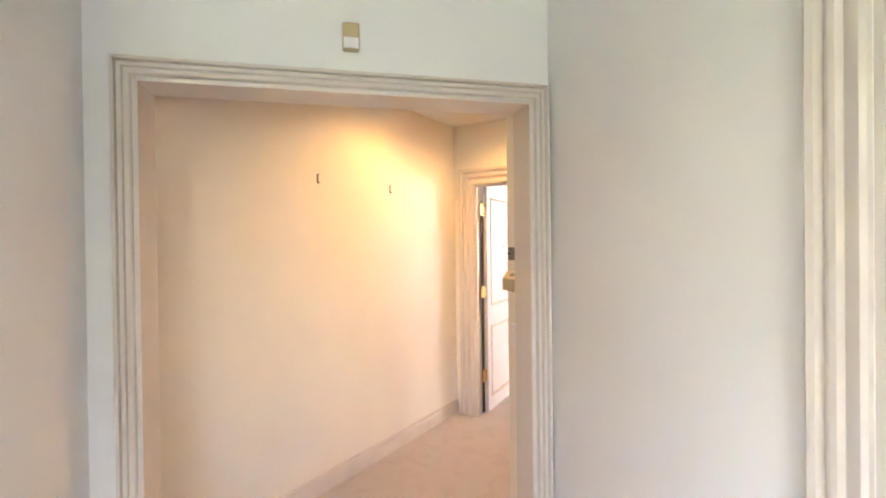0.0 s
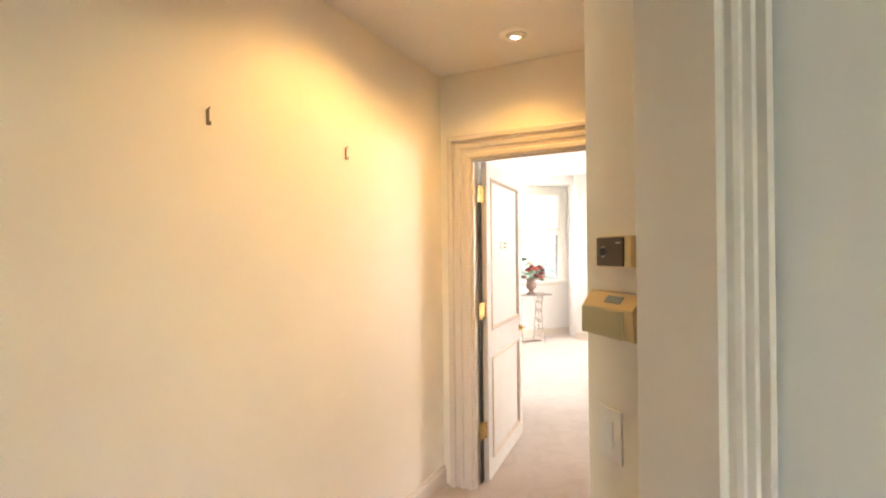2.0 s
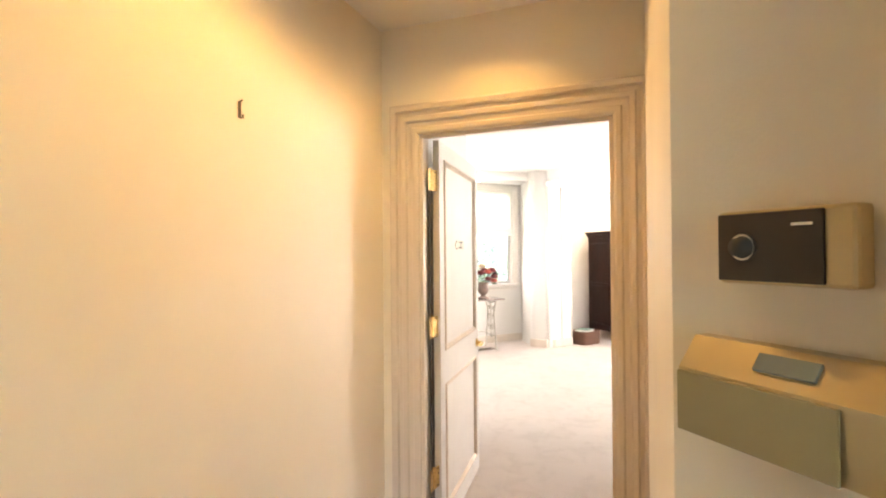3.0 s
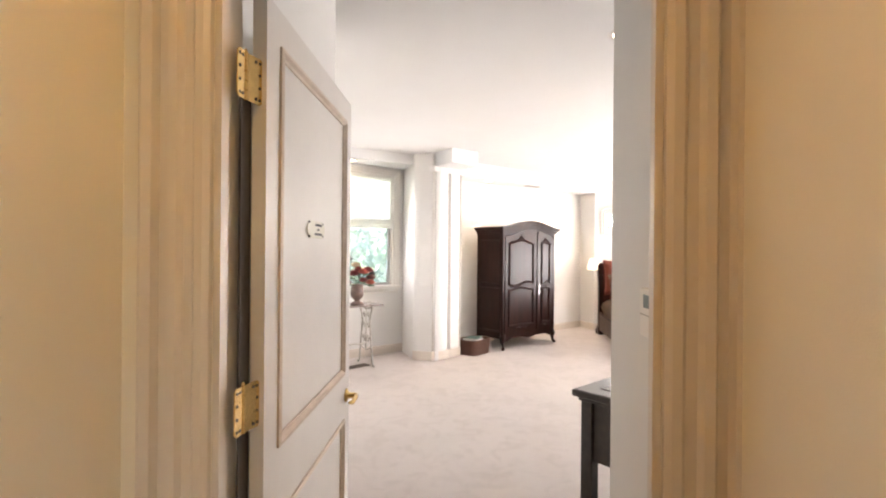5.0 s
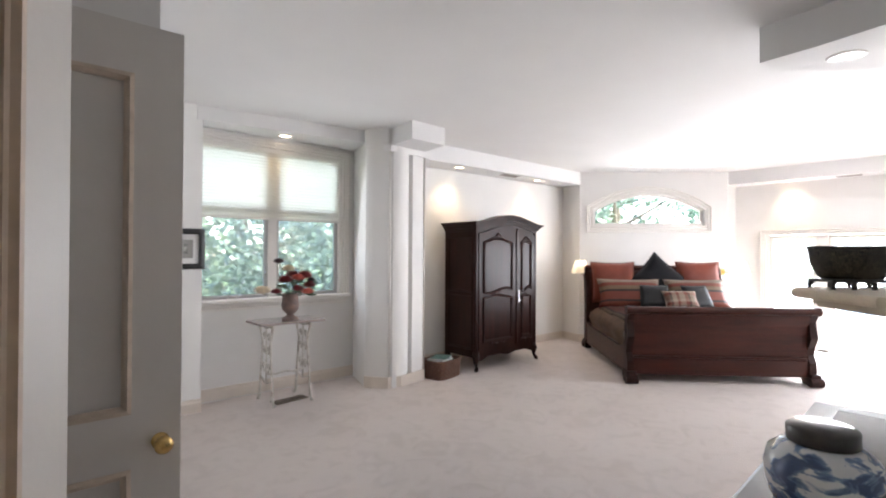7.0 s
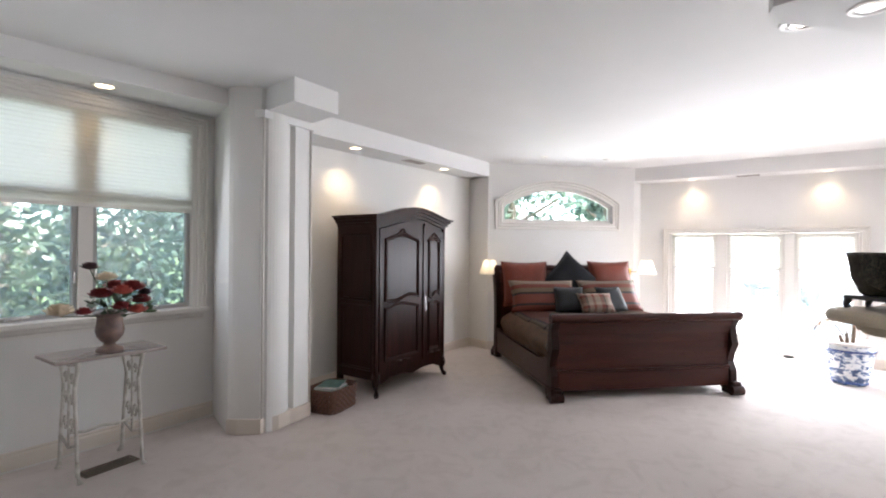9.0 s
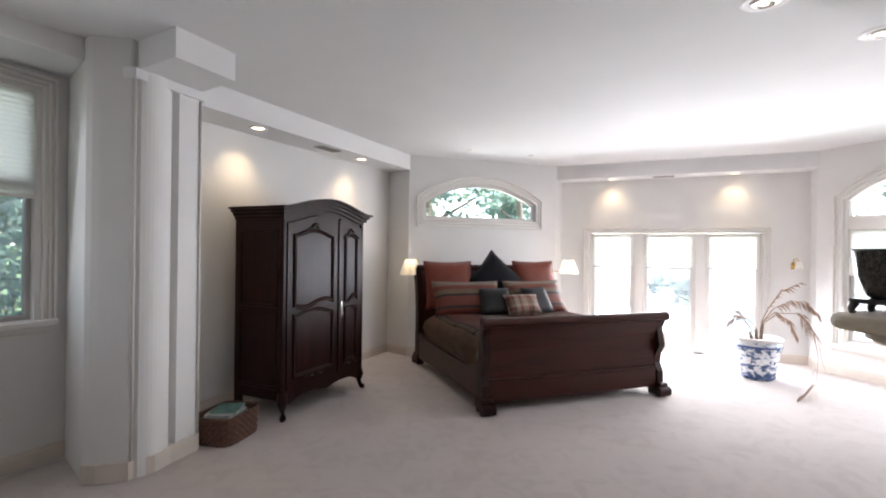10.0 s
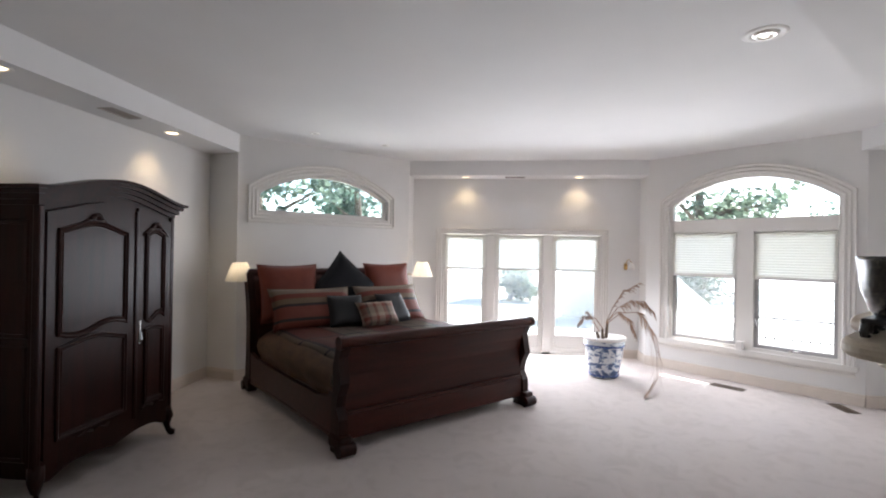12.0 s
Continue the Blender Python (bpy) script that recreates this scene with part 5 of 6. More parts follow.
fig = thing("small_plant", pose(5.32, 10.365, 1.039), "tiny dark plant ornament on the window sill", "ornament")
part("dish", lathe([(0, 0), (0.05, 0), (0.055, 0.012), (0.02, 0.018), (0.02, 0.03), (0.035, 0.06), (0.028, 0.06), (0.0, 0.045)], 20), M_LEAF, fig, smooth=True)
bm = bmesh.new()
for i in range(14):
    a = i * 0.9
    tube(bm, [(0, 0, 0.05), (0.03 * math.cos(a), 0.02 * math.sin(a), 0.09), (0.055 * math.cos(a), 0.03 * math.sin(a), 0.09 + 0.02 * math.sin(i * 2.1))], [0.004, 0.006, 0.002], 5)
part("leaves", bm, M_LEAF, fig)

# ---- basket with magazines ----
M_WICK = mat("dark_wicker", (0.17, 0.075, 0.045), 0.6, vary=0.35, scale=40, dark=(0.07, 0.03, 0.02), bump=0.5, bump_scale=80)
BAS = pose(6.73, 9.66, 0, 0, 0, 12)
bas = thing("wicker_basket", BAS, "low dark wicker basket on the carpet beside the armoire", "basket")
bm = bmesh.new()
hx_, hy_ = 0.21, 0.155
for k in range(9):
    z = 0.010 + k * 0.0255
    g = 1 + 0.012 * k
    pts = []
    for i in range(49):
        a = 2 * math.pi * i / 48
        cx, sx_ = math.cos(a), math.sin(a)
        r = (abs(cx) ** 5 + abs(sx_) ** 5) ** (-1 / 5)
        wob = 0.005 * (1 if (i + k) % 2 else -1)
        pts.append((cx * r * hx_ * g + wob * cx, sx_ * r * hy_ * g + wob * sx_, z))
    tube(bm, pts, 0.0145, 6)
part("weave", bm, M_WICK, bas)
part("base", boxes((-hx_ + 0.01, hx_ - 0.01, -hy_ + 0.01, hy_ - 0.01, 0.002, 0.02)), M_WICK, bas)
M_PAPER = [mat("magazine_a", (0.62, 0.66, 0.66), 0.35, vary=0.25, scale=12), mat("magazine_b", (0.10, 0.20, 0.17), 0.35, vary=0.5, scale=14), mat("magazine_c", (0.70, 0.69, 0.66), 0.35, vary=0.2, scale=16), mat("magazine_d", (0.20, 0.26, 0.32), 0.35, vary=0.4, scale=14)]
for i in range(6):
    mg = thing("magazine", BAS @ pose(-0.03 + 0.012 * (i % 3), 0.01 - 0.012 * (i % 2), 0.185 + 0.0095 * i, 0, 0, -6 + 5 * i), "glossy magazine lying in the wicker basket", "magazine", "magazines in the basket")
    part("pages", boxes((-0.14, 0.14, -0.105, 0.105, 0.0, 0.008), bevel=0.001), M_PAPER[2], mg)
    part("cover", boxes((-0.141, 0.141, -0.106, 0.106, 0.0081, 0.0092)), M_PAPER[i % 4], mg)
lb = thing("magazine", BAS @ pose(0.0, 0.0, 0.022), "stack of old magazines filling the basket", "magazine", "magazines in the basket")
part("pages", boxes((-0.17, 0.17, -0.12, 0.12, 0.0, 0.16), bevel=0.003), M_PAPER[2], lb)

# ---- swing-arm wall lamps ----


def swing_lamp(m, reach, label):
    """Wall plate at the origin, wall behind at +y, arm reaching out to (reach, -0.30)."""
    root = thing("wall_lamp", m, label, "wall lamp", "bedside lamps")
    part("wall_plate", boxes((-0.03, 0.03, -0.02, 0, -0.13, -0.03), bevel=0.005), M_BRASS, root)
    part("arm", tube(bmesh.new(), [(0, -0.02, -0.08), (reach * 0.4, -0.16, -0.08), (reach, -0.30, -0.08), (reach, -0.30, 0.02)], 0.007, 8), M_BRASS, root, "slim brass swing arm", True)
    bm = bmesh.new()
    seg = 40
    rings = []
    for r0, z0 in ((0.155, -0.105), (0.152, -0.098), (0.125, -0.02), (0.095, 0.065), (0.078, 0.11)):
        rings.append([bm.verts.new((reach + (r0 + (0.003 if i % 2 else 0)) * math.cos(2 * math.pi * i / seg), -0.30 + (r0 + (0.003 if i % 2 else 0)) * math.sin(2 * math.pi * i / seg), z0)) for i in range(seg)])
    for a, b in zip(rings, rings[1:]):
        for i in range(seg):
            bm.faces.new((a[i], a[(i + 1) % seg], b[(i + 1) % seg], b[i]))
    part("shade", bm, M_LAMPSHADE, root, "pleated cream fabric lampshade")
    bm = lathe([(0.0, -0.01), (0.018, 0.0), (0.026, 0.03), (0.018, 0.055), (0.0, 0.065)], 16, pose(reach, -0.30, 0.0))
    part("bulb", bm, M_BULB, root)
    p = m @ Vector((reach, -0.30, 0.03))
    lamp("bedside_bulb", "POINT", Matrix.Translation(p), 0.28, (1.0, 0.84, 0.62), radius=0.05)
    return root


swing_lamp(ARCH_M @ pose(0.05, 0, 1.32), -0.10, "brass swing-arm wall lamp with a pleated cream shade")
swing_lamp(ARCH_M @ pose(2.42, 0, 1.32), 0.13, "brass swing-arm wall lamp with a pleated cream shade")

sc = thing("wall_lamp", pose(12.30, 4.80, 1.40, 0, 0, -90), "small brass reading lamp with a glass shade", "wall lamp")
part("wall_plate", boxes((-0.025, 0.025, -0.015, 0, -0.05, 0.05), bevel=0.004), M_BRASS, sc)
part("arm", tube(bmesh.new(), [(0, -0.01, 0.0), (0, -0.06, 0.09), (0.02, -0.13, 0.11), (0.04, -0.18, 0.06)], 0.006, 8), M_BRASS, sc, smooth=True)
part("shade", lathe([(0.018, 0.0), (0.03, -0.02), (0.045, -0.06), (0.05, -0.10), (0.046, -0.10), (0.02, -0.02)], 20, pose(0.04, -0.18, 0.06)), M_WPLASTIC, sc, "milky glass shade", True)

# ---- planter with drying palm ----


def china(name, scale, thresh=0.5, bands=()):
    """White glaze with cobalt brushwork; bands: heights (low, high) that are painted more densely."""
    m = mat(name, (0.75, 0.76, 0.76), 0.12, vary=0.03, coat=0.6)
    n, l = m.node_tree.nodes, m.node_tree.links
    b = n["Principled BSDF"]
    tc, t = n.new("ShaderNodeTexCoord"), n.new("ShaderNodeTexNoise")
    t.inputs["Scale"].default_value, t.inputs["Detail"].default_value, t.inputs["Distortion"].default_value = scale, 3.5, 0.6
    mp = n.new("ShaderNodeMapping")
    mp.inputs["Scale"].default_value = (1, 1, 1.7)
    l.new(tc.outputs["Object"], mp.inputs[0])
    l.new(mp.outputs[0], t.inputs["Vector"])
    fac = t.outputs["Fac"]
    sep = n.new("ShaderNodeSeparateXYZ")
    l.new(tc.outputs["Object"], sep.inputs[0])
    for low, high in bands:
        lo, hi, both, sub = n.new("ShaderNodeMath"), n.new("ShaderNodeMath"), n.new("ShaderNodeMath"), n.new("ShaderNodeMath")
        lo.operation, hi.operation, both.operation, sub.operation = "GREATER_THAN", "LESS_THAN", "MULTIPLY", "MULTIPLY_ADD"
        lo.inputs[1].default_value, hi.inputs[1].default_value, sub.inputs[1].default_value = low, high, -0.07
        l.new(sep.outputs[2], lo.inputs[0])
        l.new(sep.outputs[2], hi.inputs[0])
        l.new(lo.outputs[0], both.inputs[0])
        l.new(hi.outputs[0], both.inputs[1])
        l.new(both.outputs[0], sub.inputs[0])
        l.new(fac, sub.inputs[2])
        fac = sub.outputs[0]
    r = n.new("ShaderNodeValToRGB")
    el = r.color_ramp.elements
    el[0].position, el[0].color = thresh - 0.08, (0.045, 0.080, 0.18, 1)
    el[1].position, el[1].color = thresh + 0.03, (0.70, 0.73, 0.76, 1)
    mid = el.new(thresh - 0.01)
    mid.color = (0.16, 0.25, 0.42, 1)
    l.new(fac, r.inputs[0])
    l.new(r.outputs[0], b.inputs["Base Color"])
    return m


M_CHINA = china("blue_white_china", 16.0, 0.45, ((0.05, 0.11), (0.13, 0.20), (0.36, 0.40)))
M_BLUE = mat("cobalt_glaze", (0.035, 0.075, 0.24), 0.15, vary=0.3, scale=20, coat=0.6)
M_SOIL = mat("dry_soil", (0.07, 0.05, 0.035), 0.95, vary=0.3, scale=30, bump=0.6)
POT = pose(11.12, 5.36, 0)
pot = thing("planter", POT, "large blue and white china planter on the carpet", "planter")
part("body", lathe([(0.0, 0.002), (0.17, 0.002), (0.185, 0.02), (0.20, 0.10), (0.225, 0.25), (0.25, 0.40), (0.258, 0.45), (0.24, 0.47), (0.235, 0.49), (0.215, 0.49), (0.215, 0.42), (0.0, 0.42)], 44), M_CHINA, pot, smooth=True)
part("rim", lathe([(0.236, 0.475), (0.262, 0.48), (0.275, 0.50), (0.268, 0.52), (0.232, 0.52), (0.215, 0.49)], 44), M_WPLASTIC, pot, "pale glazed rim", True)
for z, r in ((0.035, 0.190), (0.415, 0.255)):
    part("band", lathe([(r - 0.004, z - 0.014), (r + 0.004, z - 0.012), (r + 0.006, z + 0.012), (r - 0.004, z + 0.014)], 44), M_BLUE, pot, "dark blue painted band", True)
part("soil", lathe([(0.0, 0.44), (0.212, 0.43)], 30), M_SOIL, pot)
M_DRY = mat("dried_palm", (0.42, 0.27, 0.18), 0.8, vary=0.35, scale=20, dark=(0.20, 0.125, 0.09))
M_STEM = mat("palm_stem", (0.14, 0.10, 0.07), 0.8, vary=0.3, scale=25, bump=0.5)
palm = thing("palm_plant", POT @ pose(0, 0, 0.435), "half-dead potted palm with drooping brown fronds", "plant")
for dx, dy, h in ((-0.03, 0.02, 0.18), (0.03, -0.03, 0.26), (0.0, 0.06, 0.14)):
    part("trunk", tube(bmesh.new(), [(dx, dy, -0.01), (dx * 1.2, dy * 1.2, h * 0.5), (dx * 1.3, dy * 1.6, h)], [0.026, 0.022, 0.016], 8), M_STEM, palm)


def frond(parent, pts, leaf_len, n, droop, seed):
    r_ = random.Random(seed)
    pts = [Vector(p) for p in pts]
    bm = tube(bmesh.new(), pts, [0.007 - 0.0045 * i / (len(pts) - 1) for i in range(len(pts))], 6)
    f = part("frond", bm, M_DRY, parent)
    bm = bmesh.new()
    for i in range(n):
        t = (0.30 + 0.70 * i / n) * (len(pts) - 1)
        k = min(int(t), len(pts) - 2)
        p = pts[k].lerp(pts[k + 1], t - k)
        d = (pts[k + 1] - pts[k]).normalized()
        side = d.cross(Vector((0, 0, 1)))
        side = side.normalized() if side.length > 0.1 else Vector((0, 1, 0))
        for s in (-1, 1):
            L = leaf_len * r_.uniform(0.6, 1.0) * (1 - 0.4 * abs(i / n - 0.5))
            q = (side * s * 0.55 + d * 0.9 + Vector((0, 0, -droop * r_.uniform(0.4, 1.2)))).normalized()
            w = q.cross(side).normalized() * 0.008
            m1 = p + q * L * 0.5 + Vector((0, 0, 0.01))
            vs = [bm.verts.new(p - w * 0.4), bm.verts.new(m1 - w), bm.verts.new(p + q * L + Vector((0, 0, -0.03))), bm.verts.new(m1 + w)]
            bm.faces.new(vs)
    part("leaflet", bm, M_DRY, f)


frond(palm, [(0.03, -0.03, 0.24), (-0.05, -0.20, 0.40), (-0.12, -0.40, 0.42), (-0.25, -0.52, 0.22), (-0.45, -0.52, -0.05), (-0.70, -0.45, -0.28), (-0.98, -0.26, -0.42)], 0.26, 34, 0.8, 1)
frond(palm, [(0.03, -0.03, 0.24), (-0.02, -0.15, 0.45), (-0.05, -0.30, 0.55), (-0.05, -0.46, 0.56), (-0.08, -0.60, 0.42)], 0.16, 18, 0.9, 2)
frond(palm, [(-0.03, 0.02, 0.18), (-0.05, 0.12, 0.32), (-0.05, 0.25, 0.34), (-0.05, 0.34, 0.24)], 0.11, 12, 0.6, 3)
frond(palm, [(0.03, -0.03, 0.26), (0.0, -0.10, 0.45), (-0.02, -0.22, 0.66), (-0.03, -0.42, 0.78)], 0.14, 14, 0.5, 4)
frond(palm, [(0.0, 0.06, 0.14), (-0.05, 0.16, 0.30), (-0.1, 0.22, 0.40)], 0.10, 10, 0.4, 5)
frond(palm, [(0.03, -0.03, 0.26), (0.05, -0.18, 0.40), (0.08, -0.34, 0.30), (0.09, -0.42, 0.10)], 0.15, 14, 0.9, 6)

# ---- low sideboard with ginger jar ----
CH = pose(3.55, 5.44, 0, 0, 0, 3)
chest = thing("sideboard", CH, "black lacquered sideboard table with a panelled top", "sideboard")
bm = boxes((0.0, 1.58, -0.46, 0.0, 0.915, 0.95), bevel=0.012)
box(bm, 0.03, 1.55, -0.44, -0.02, 0.895, 0.914, 0.004)
top_ = part("tabletop", bm, M_BLACKWOOD, chest)
part("top_panel", boxes((0.10, 1.48, -0.39, -0.09, 0.9505, 0.953), bevel=0.001), mat("slate_inlay", (0.055, 0.065, 0.075), 0.18, vary=0.2, scale=6, coat=0.5), top_, "dark slate inlaid panel")
part("case", boxes((0.06, 1.52, -0.42, -0.04, 0.62, 0.894), bevel=0.004), M_BLACKWOOD, chest)
for x0 in (0.12, 0.62, 1.08):
    d_ = part("drawer", boxes((x0, x0 + 0.40, -0.041, -0.028, 0.66, 0.87), bevel=0.004), M_BLACKWOOD, chest)
    part("drawer_pull", lathe([(0.0, 0.0), (0.010, 0.0), (0.008, 0.012), (0.015, 0.02), (0.0, 0.026)], 12, pose(x0 + 0.2, -0.028, 0.765, -90, 0, 0)), M_BRASS, d_)
for x0 in (0.045, 1.475):
    for y0 in (-0.435, -0.085):
        part("leg", boxes((x0, x0 + 0.06, y0, y0 + 0.06, 0.002, 0.90), bevel=0.006), M_BLACKWOOD, chest)
part("shelf", boxes((0.06, 1.52, -0.42, -0.04, 0.16, 0.185), bevel=0.003), M_BLACKWOOD, chest)

M_JAR = china("ginger_jar_glaze", 15.0, 0.50)
JAR = pose(3.87, 5.255, 0.953) @ Matrix.Diagonal((0.8, 0.8, 0.78, 1))
stand = thing("jar_stand", JAR, "carved dark wooden stand under the ginger jar", "stand")
part("ring", lathe([(0.0, 0.012), (0.075, 0.012), (0.082, 0.022), (0.085, 0.036), (0.078, 0.042), (0.0, 0.042)], 28), M_BLACKWOOD, stand, smooth=True)
for k in range(5):
    a = 2 * math.pi * k / 5 + 2.5
    part("foot", tube(bmesh.new(), [(0.075 * math.cos(a), 0.075 * math.sin(a), 0.03), (0.092 * math.cos(a), 0.092 * math.sin(a), 0.012), (0.086 * math.cos(a), 0.086 * math.sin(a), 0.001)], [0.014, 0.012, 0.009], 8), M_BLACKWOOD, stand)
jar = thing("ginger_jar", JAR @ pose(0, 0, 0.0425), "blue and white china ginger jar with a dark lid", "jar")
part("body", lathe([(0.0, 0.0), (0.075, 0.0), (0.082, 0.01), (0.10, 0.06), (0.122, 0.12), (0.128, 0.17), (0.118, 0.21), (0.088, 0.235), (0.07, 0.24), (0.0, 0.24)], 36), M_JAR, jar, smooth=True)
part("lid", lathe([(0.074, 0.238), (0.078, 0.242), (0.078, 0.276), (0.070, 0.284), (0.0, 0.284)], 32), M_BLACKWOOD, jar, "dark turned wooden lid", True)

# ---- fireplace ----
M_STONE = mat("cream_limestone", (0.60, 0.50, 0.37), 0.55, vary=0.12, scale=5, bump=0.15, bump_scale=50, grain=0.15, grain_scale=120)
M_DKST = mat("brown_marble", (0.16, 0.11, 0.085), 0.3, vary=0.4, scale=6)
fp = thing("fireplace", pose(6.32, 5.42, 0, 0, 0, -45), "cream stone fireplace with a thick bullnosed mantel shelf", "fireplace")
part("chimney_breast", boxes((0.05, 2.35, -0.75, -0.10, 0.0, SOFFIT - 0.003), bevel=0.004), M_WALL, fp)
part("surround", boxes((0.04, 2.36, -0.098, -0.03, 0.003, 1.274), bevel=0.01), M_DKST, fp, "brown marble surround")
part("firebox", boxes((0.65, 1.75, -0.0295, -0.024, 0.10, 0.80)), M_BLACK, fp, "black firebox opening")
bm = bmesh.new()
outline = [(2.5, 0.19), (0.24, 0.19), (0.17, 0.175), (0.13, 0.14), (0.13, 0.11), (0.17, 0.085), (0.14, 0.08)]
for i in range(9):
    a = math.pi / 2 + math.pi / 2 * i / 8
    outline.append((-0.40 + 0.14 * math.cos(a), -0.06 + 0.14 * math.sin(a)))
outline += [(-0.54, -0.6), (2.5, -0.6)]


def inset(poly, d):
    """The outline drawn in by about d."""
    return [(x + (d if x < 0.3 else 0), y - (d if y > -0.5 else 0)) for x, y in poly]


rings = []
for z_, d_ in ((1.272, 0.085), (1.285, 0.085), (1.286, 0.07), (1.314, 0.07), (1.315, 0.012), (1.322, 0.004), (1.332, 0.0), (1.348, 0.0), (1.358, 0.004), (1.365, 0.012)):
    rings.append([bm.verts.new((x, y, z_)) for x, y in inset(outline, d_)])
for lower, upper in zip(rings, rings[1:]):
    for i in range(len(lower)):
        j = (i + 1) % len(lower)
        bm.faces.new((lower[i], lower[j], upper[j], upper[i]))
bm.faces.new(rings[0])
bm.faces.new(rings[-1])
bmesh.ops.recalc_face_normals(bm, faces=bm.faces[:])
part("mantel_shelf", bm, M_STONE, fp, "cream stone mantel shelf")
part("hearth", boxes((0.2, 2.2, -0.028, 0.30, 0.002, 0.06), bevel=0.01), M_DKST, fp)

M_LACQ = mat("black_painted_lacquer", (0.016, 0.016, 0.018), 0.25, vary=0.2)
mb = M_LACQ.node_tree
tx = mb.nodes.new("ShaderNodeTexNoise")
tx.inputs["Scale"].default_value, tx.inputs["Detail"].default_value, tx.inputs["Distortion"].default_value = 60, 2, 2
rp = mb.nodes.new("ShaderNodeValToRGB")
rp.color_ramp.elements[0].position, rp.color_ramp.elements[0].color = 0.56, (0.015, 0.015, 0.016, 1)
rp.color_ramp.elements[1].position, rp.color_ramp.elements[1].color = 0.62, (0.22, 0.19, 0.12, 1)
mb.links.new(tx.outputs["Fac"], rp.inputs[0])
mb.links.new(rp.outputs[0], mb.nodes["Principled BSDF"].inputs["Base Color"])
PL = pose(6.10, 5.55, 1.3655, 0, 0, -45)
ps = thing("bowl_stand", PL, "carved dark wooden stand on the mantel shelf", "stand")
part("top_rail", boxes((-0.17, 0.17, -0.10, 0.10, 0.038, 0.055), bevel=0.006), M_BLACKWOOD, ps)
for x in (-0.155, 0.155, -0.05, 0.05):
    for y in (-0.085, 0.085):
        part("leg", tube(bmesh.new(), [(x, y, 0.04), (x * 1.05, y * 1.08, 0.015), (x * 1.02, y * 1.02, 0.001)], [0.016, 0.012, 0.014], 8), M_BLACKWOOD, ps)
bowl = thing("lacquer_planter", PL @ pose(0, 0, 0.0555), "deep black lacquer bowl with gold flecked pattern", "planter")
bm = lathe([(0.0, 0.0), (0.15, 0.0), (0.17, 0.015), (0.205, 0.08), (0.215, 0.14), (0.222, 0.165), (0.222, 0.178), (0.205, 0.178), (0.195, 0.12), (0.14, 0.03), (0.0, 0.03)], 40, None, None, 0.62)
part("body", bm, M_LACQ, bowl, smooth=True)
# ---- outdoors ----
M_GRASS = mat("lawn", (0.075, 0.115, 0.035), 0.95, vary=0.35, scale=3, grain=0.4, grain_scale=80, bump=0.8, bump_scale=60)
bm = bmesh.new()
box(bm, -700, 700, -700, 700, -0.6, -0.35)
tagged(mesh_ob("ground", bm, M_GRASS), "green lawn reaching to the horizon", "lawn", kind="structure")
M_DECK = mat("pale_concrete", (0.62, 0.59, 0.54), 0.85, vary=0.08, scale=3, grain=0.2, grain_scale=90, bump=0.2)
bm = bmesh.new()
prism(bm, [(12.46, 12.0), (60.0, 12.0), (60.0, -30.0), (9.0, -30.0), (9.0, 1.5), (10.3, 2.7), (12.46, 4.5)], "z", -0.36, -0.06)
tagged(mesh_ob("terrace", bm, M_DECK), "pale concrete terrace outside the glazed doors", "terrace", kind="structure")
bm = bmesh.new()
box(bm, -3.2, 12.44, -3.8, 10.55, -0.36, -0.11)
tagged(mesh_ob("foundation", bm, M_DECK), "concrete house footing", "foundation", kind="structure")

M_RAIL = mat("grey_rail_metal", (0.05, 0.05, 0.055), 0.5, 0.2)
rl = thing("terrace_railing", pose(14.9, 1.75, -0.06, 0, 0, -127), "low grey metal railing at the terrace steps", "railing")
part("top_rail", boxes((0, 2.0, -0.02, 0.02, 0.44, 0.47), bevel=0.004), M_RAIL, rl)
part("bottom_rail", boxes((0, 2.0, -0.012, 0.012, 0.06, 0.08)), M_RAIL, rl)
for i in range(15):
    part("baluster", boxes((i * 0.1425 - 0.008, i * 0.1425 + 0.008, -0.008, 0.008, 0.0, 0.44)), M_RAIL, rl)
M_STUCCO = mat("white_stucco", (0.78, 0.76, 0.72), 0.9, vary=0.04, scale=4, bump=0.3, bump_scale=80)
bm = bmesh.new()
prism(bm, [(0.0, -0.06), (4.2, -0.06), (4.2, 3.2), (3.9, 3.2)], "y", -0.12, 0.12, pose(15.05, 1.75, 0, 0, 0, 50))
tagged(mesh_ob("garden_wall", bm, M_STUCCO), "white stucco garden wall with a sloping top", "garden wall", kind="structure")

M_BARK = mat("bark", (0.13, 0.10, 0.075), 0.9, vary=0.3, scale=6, stretch=(4, 4, 0.6), bump=0.8, bump_scale=30)


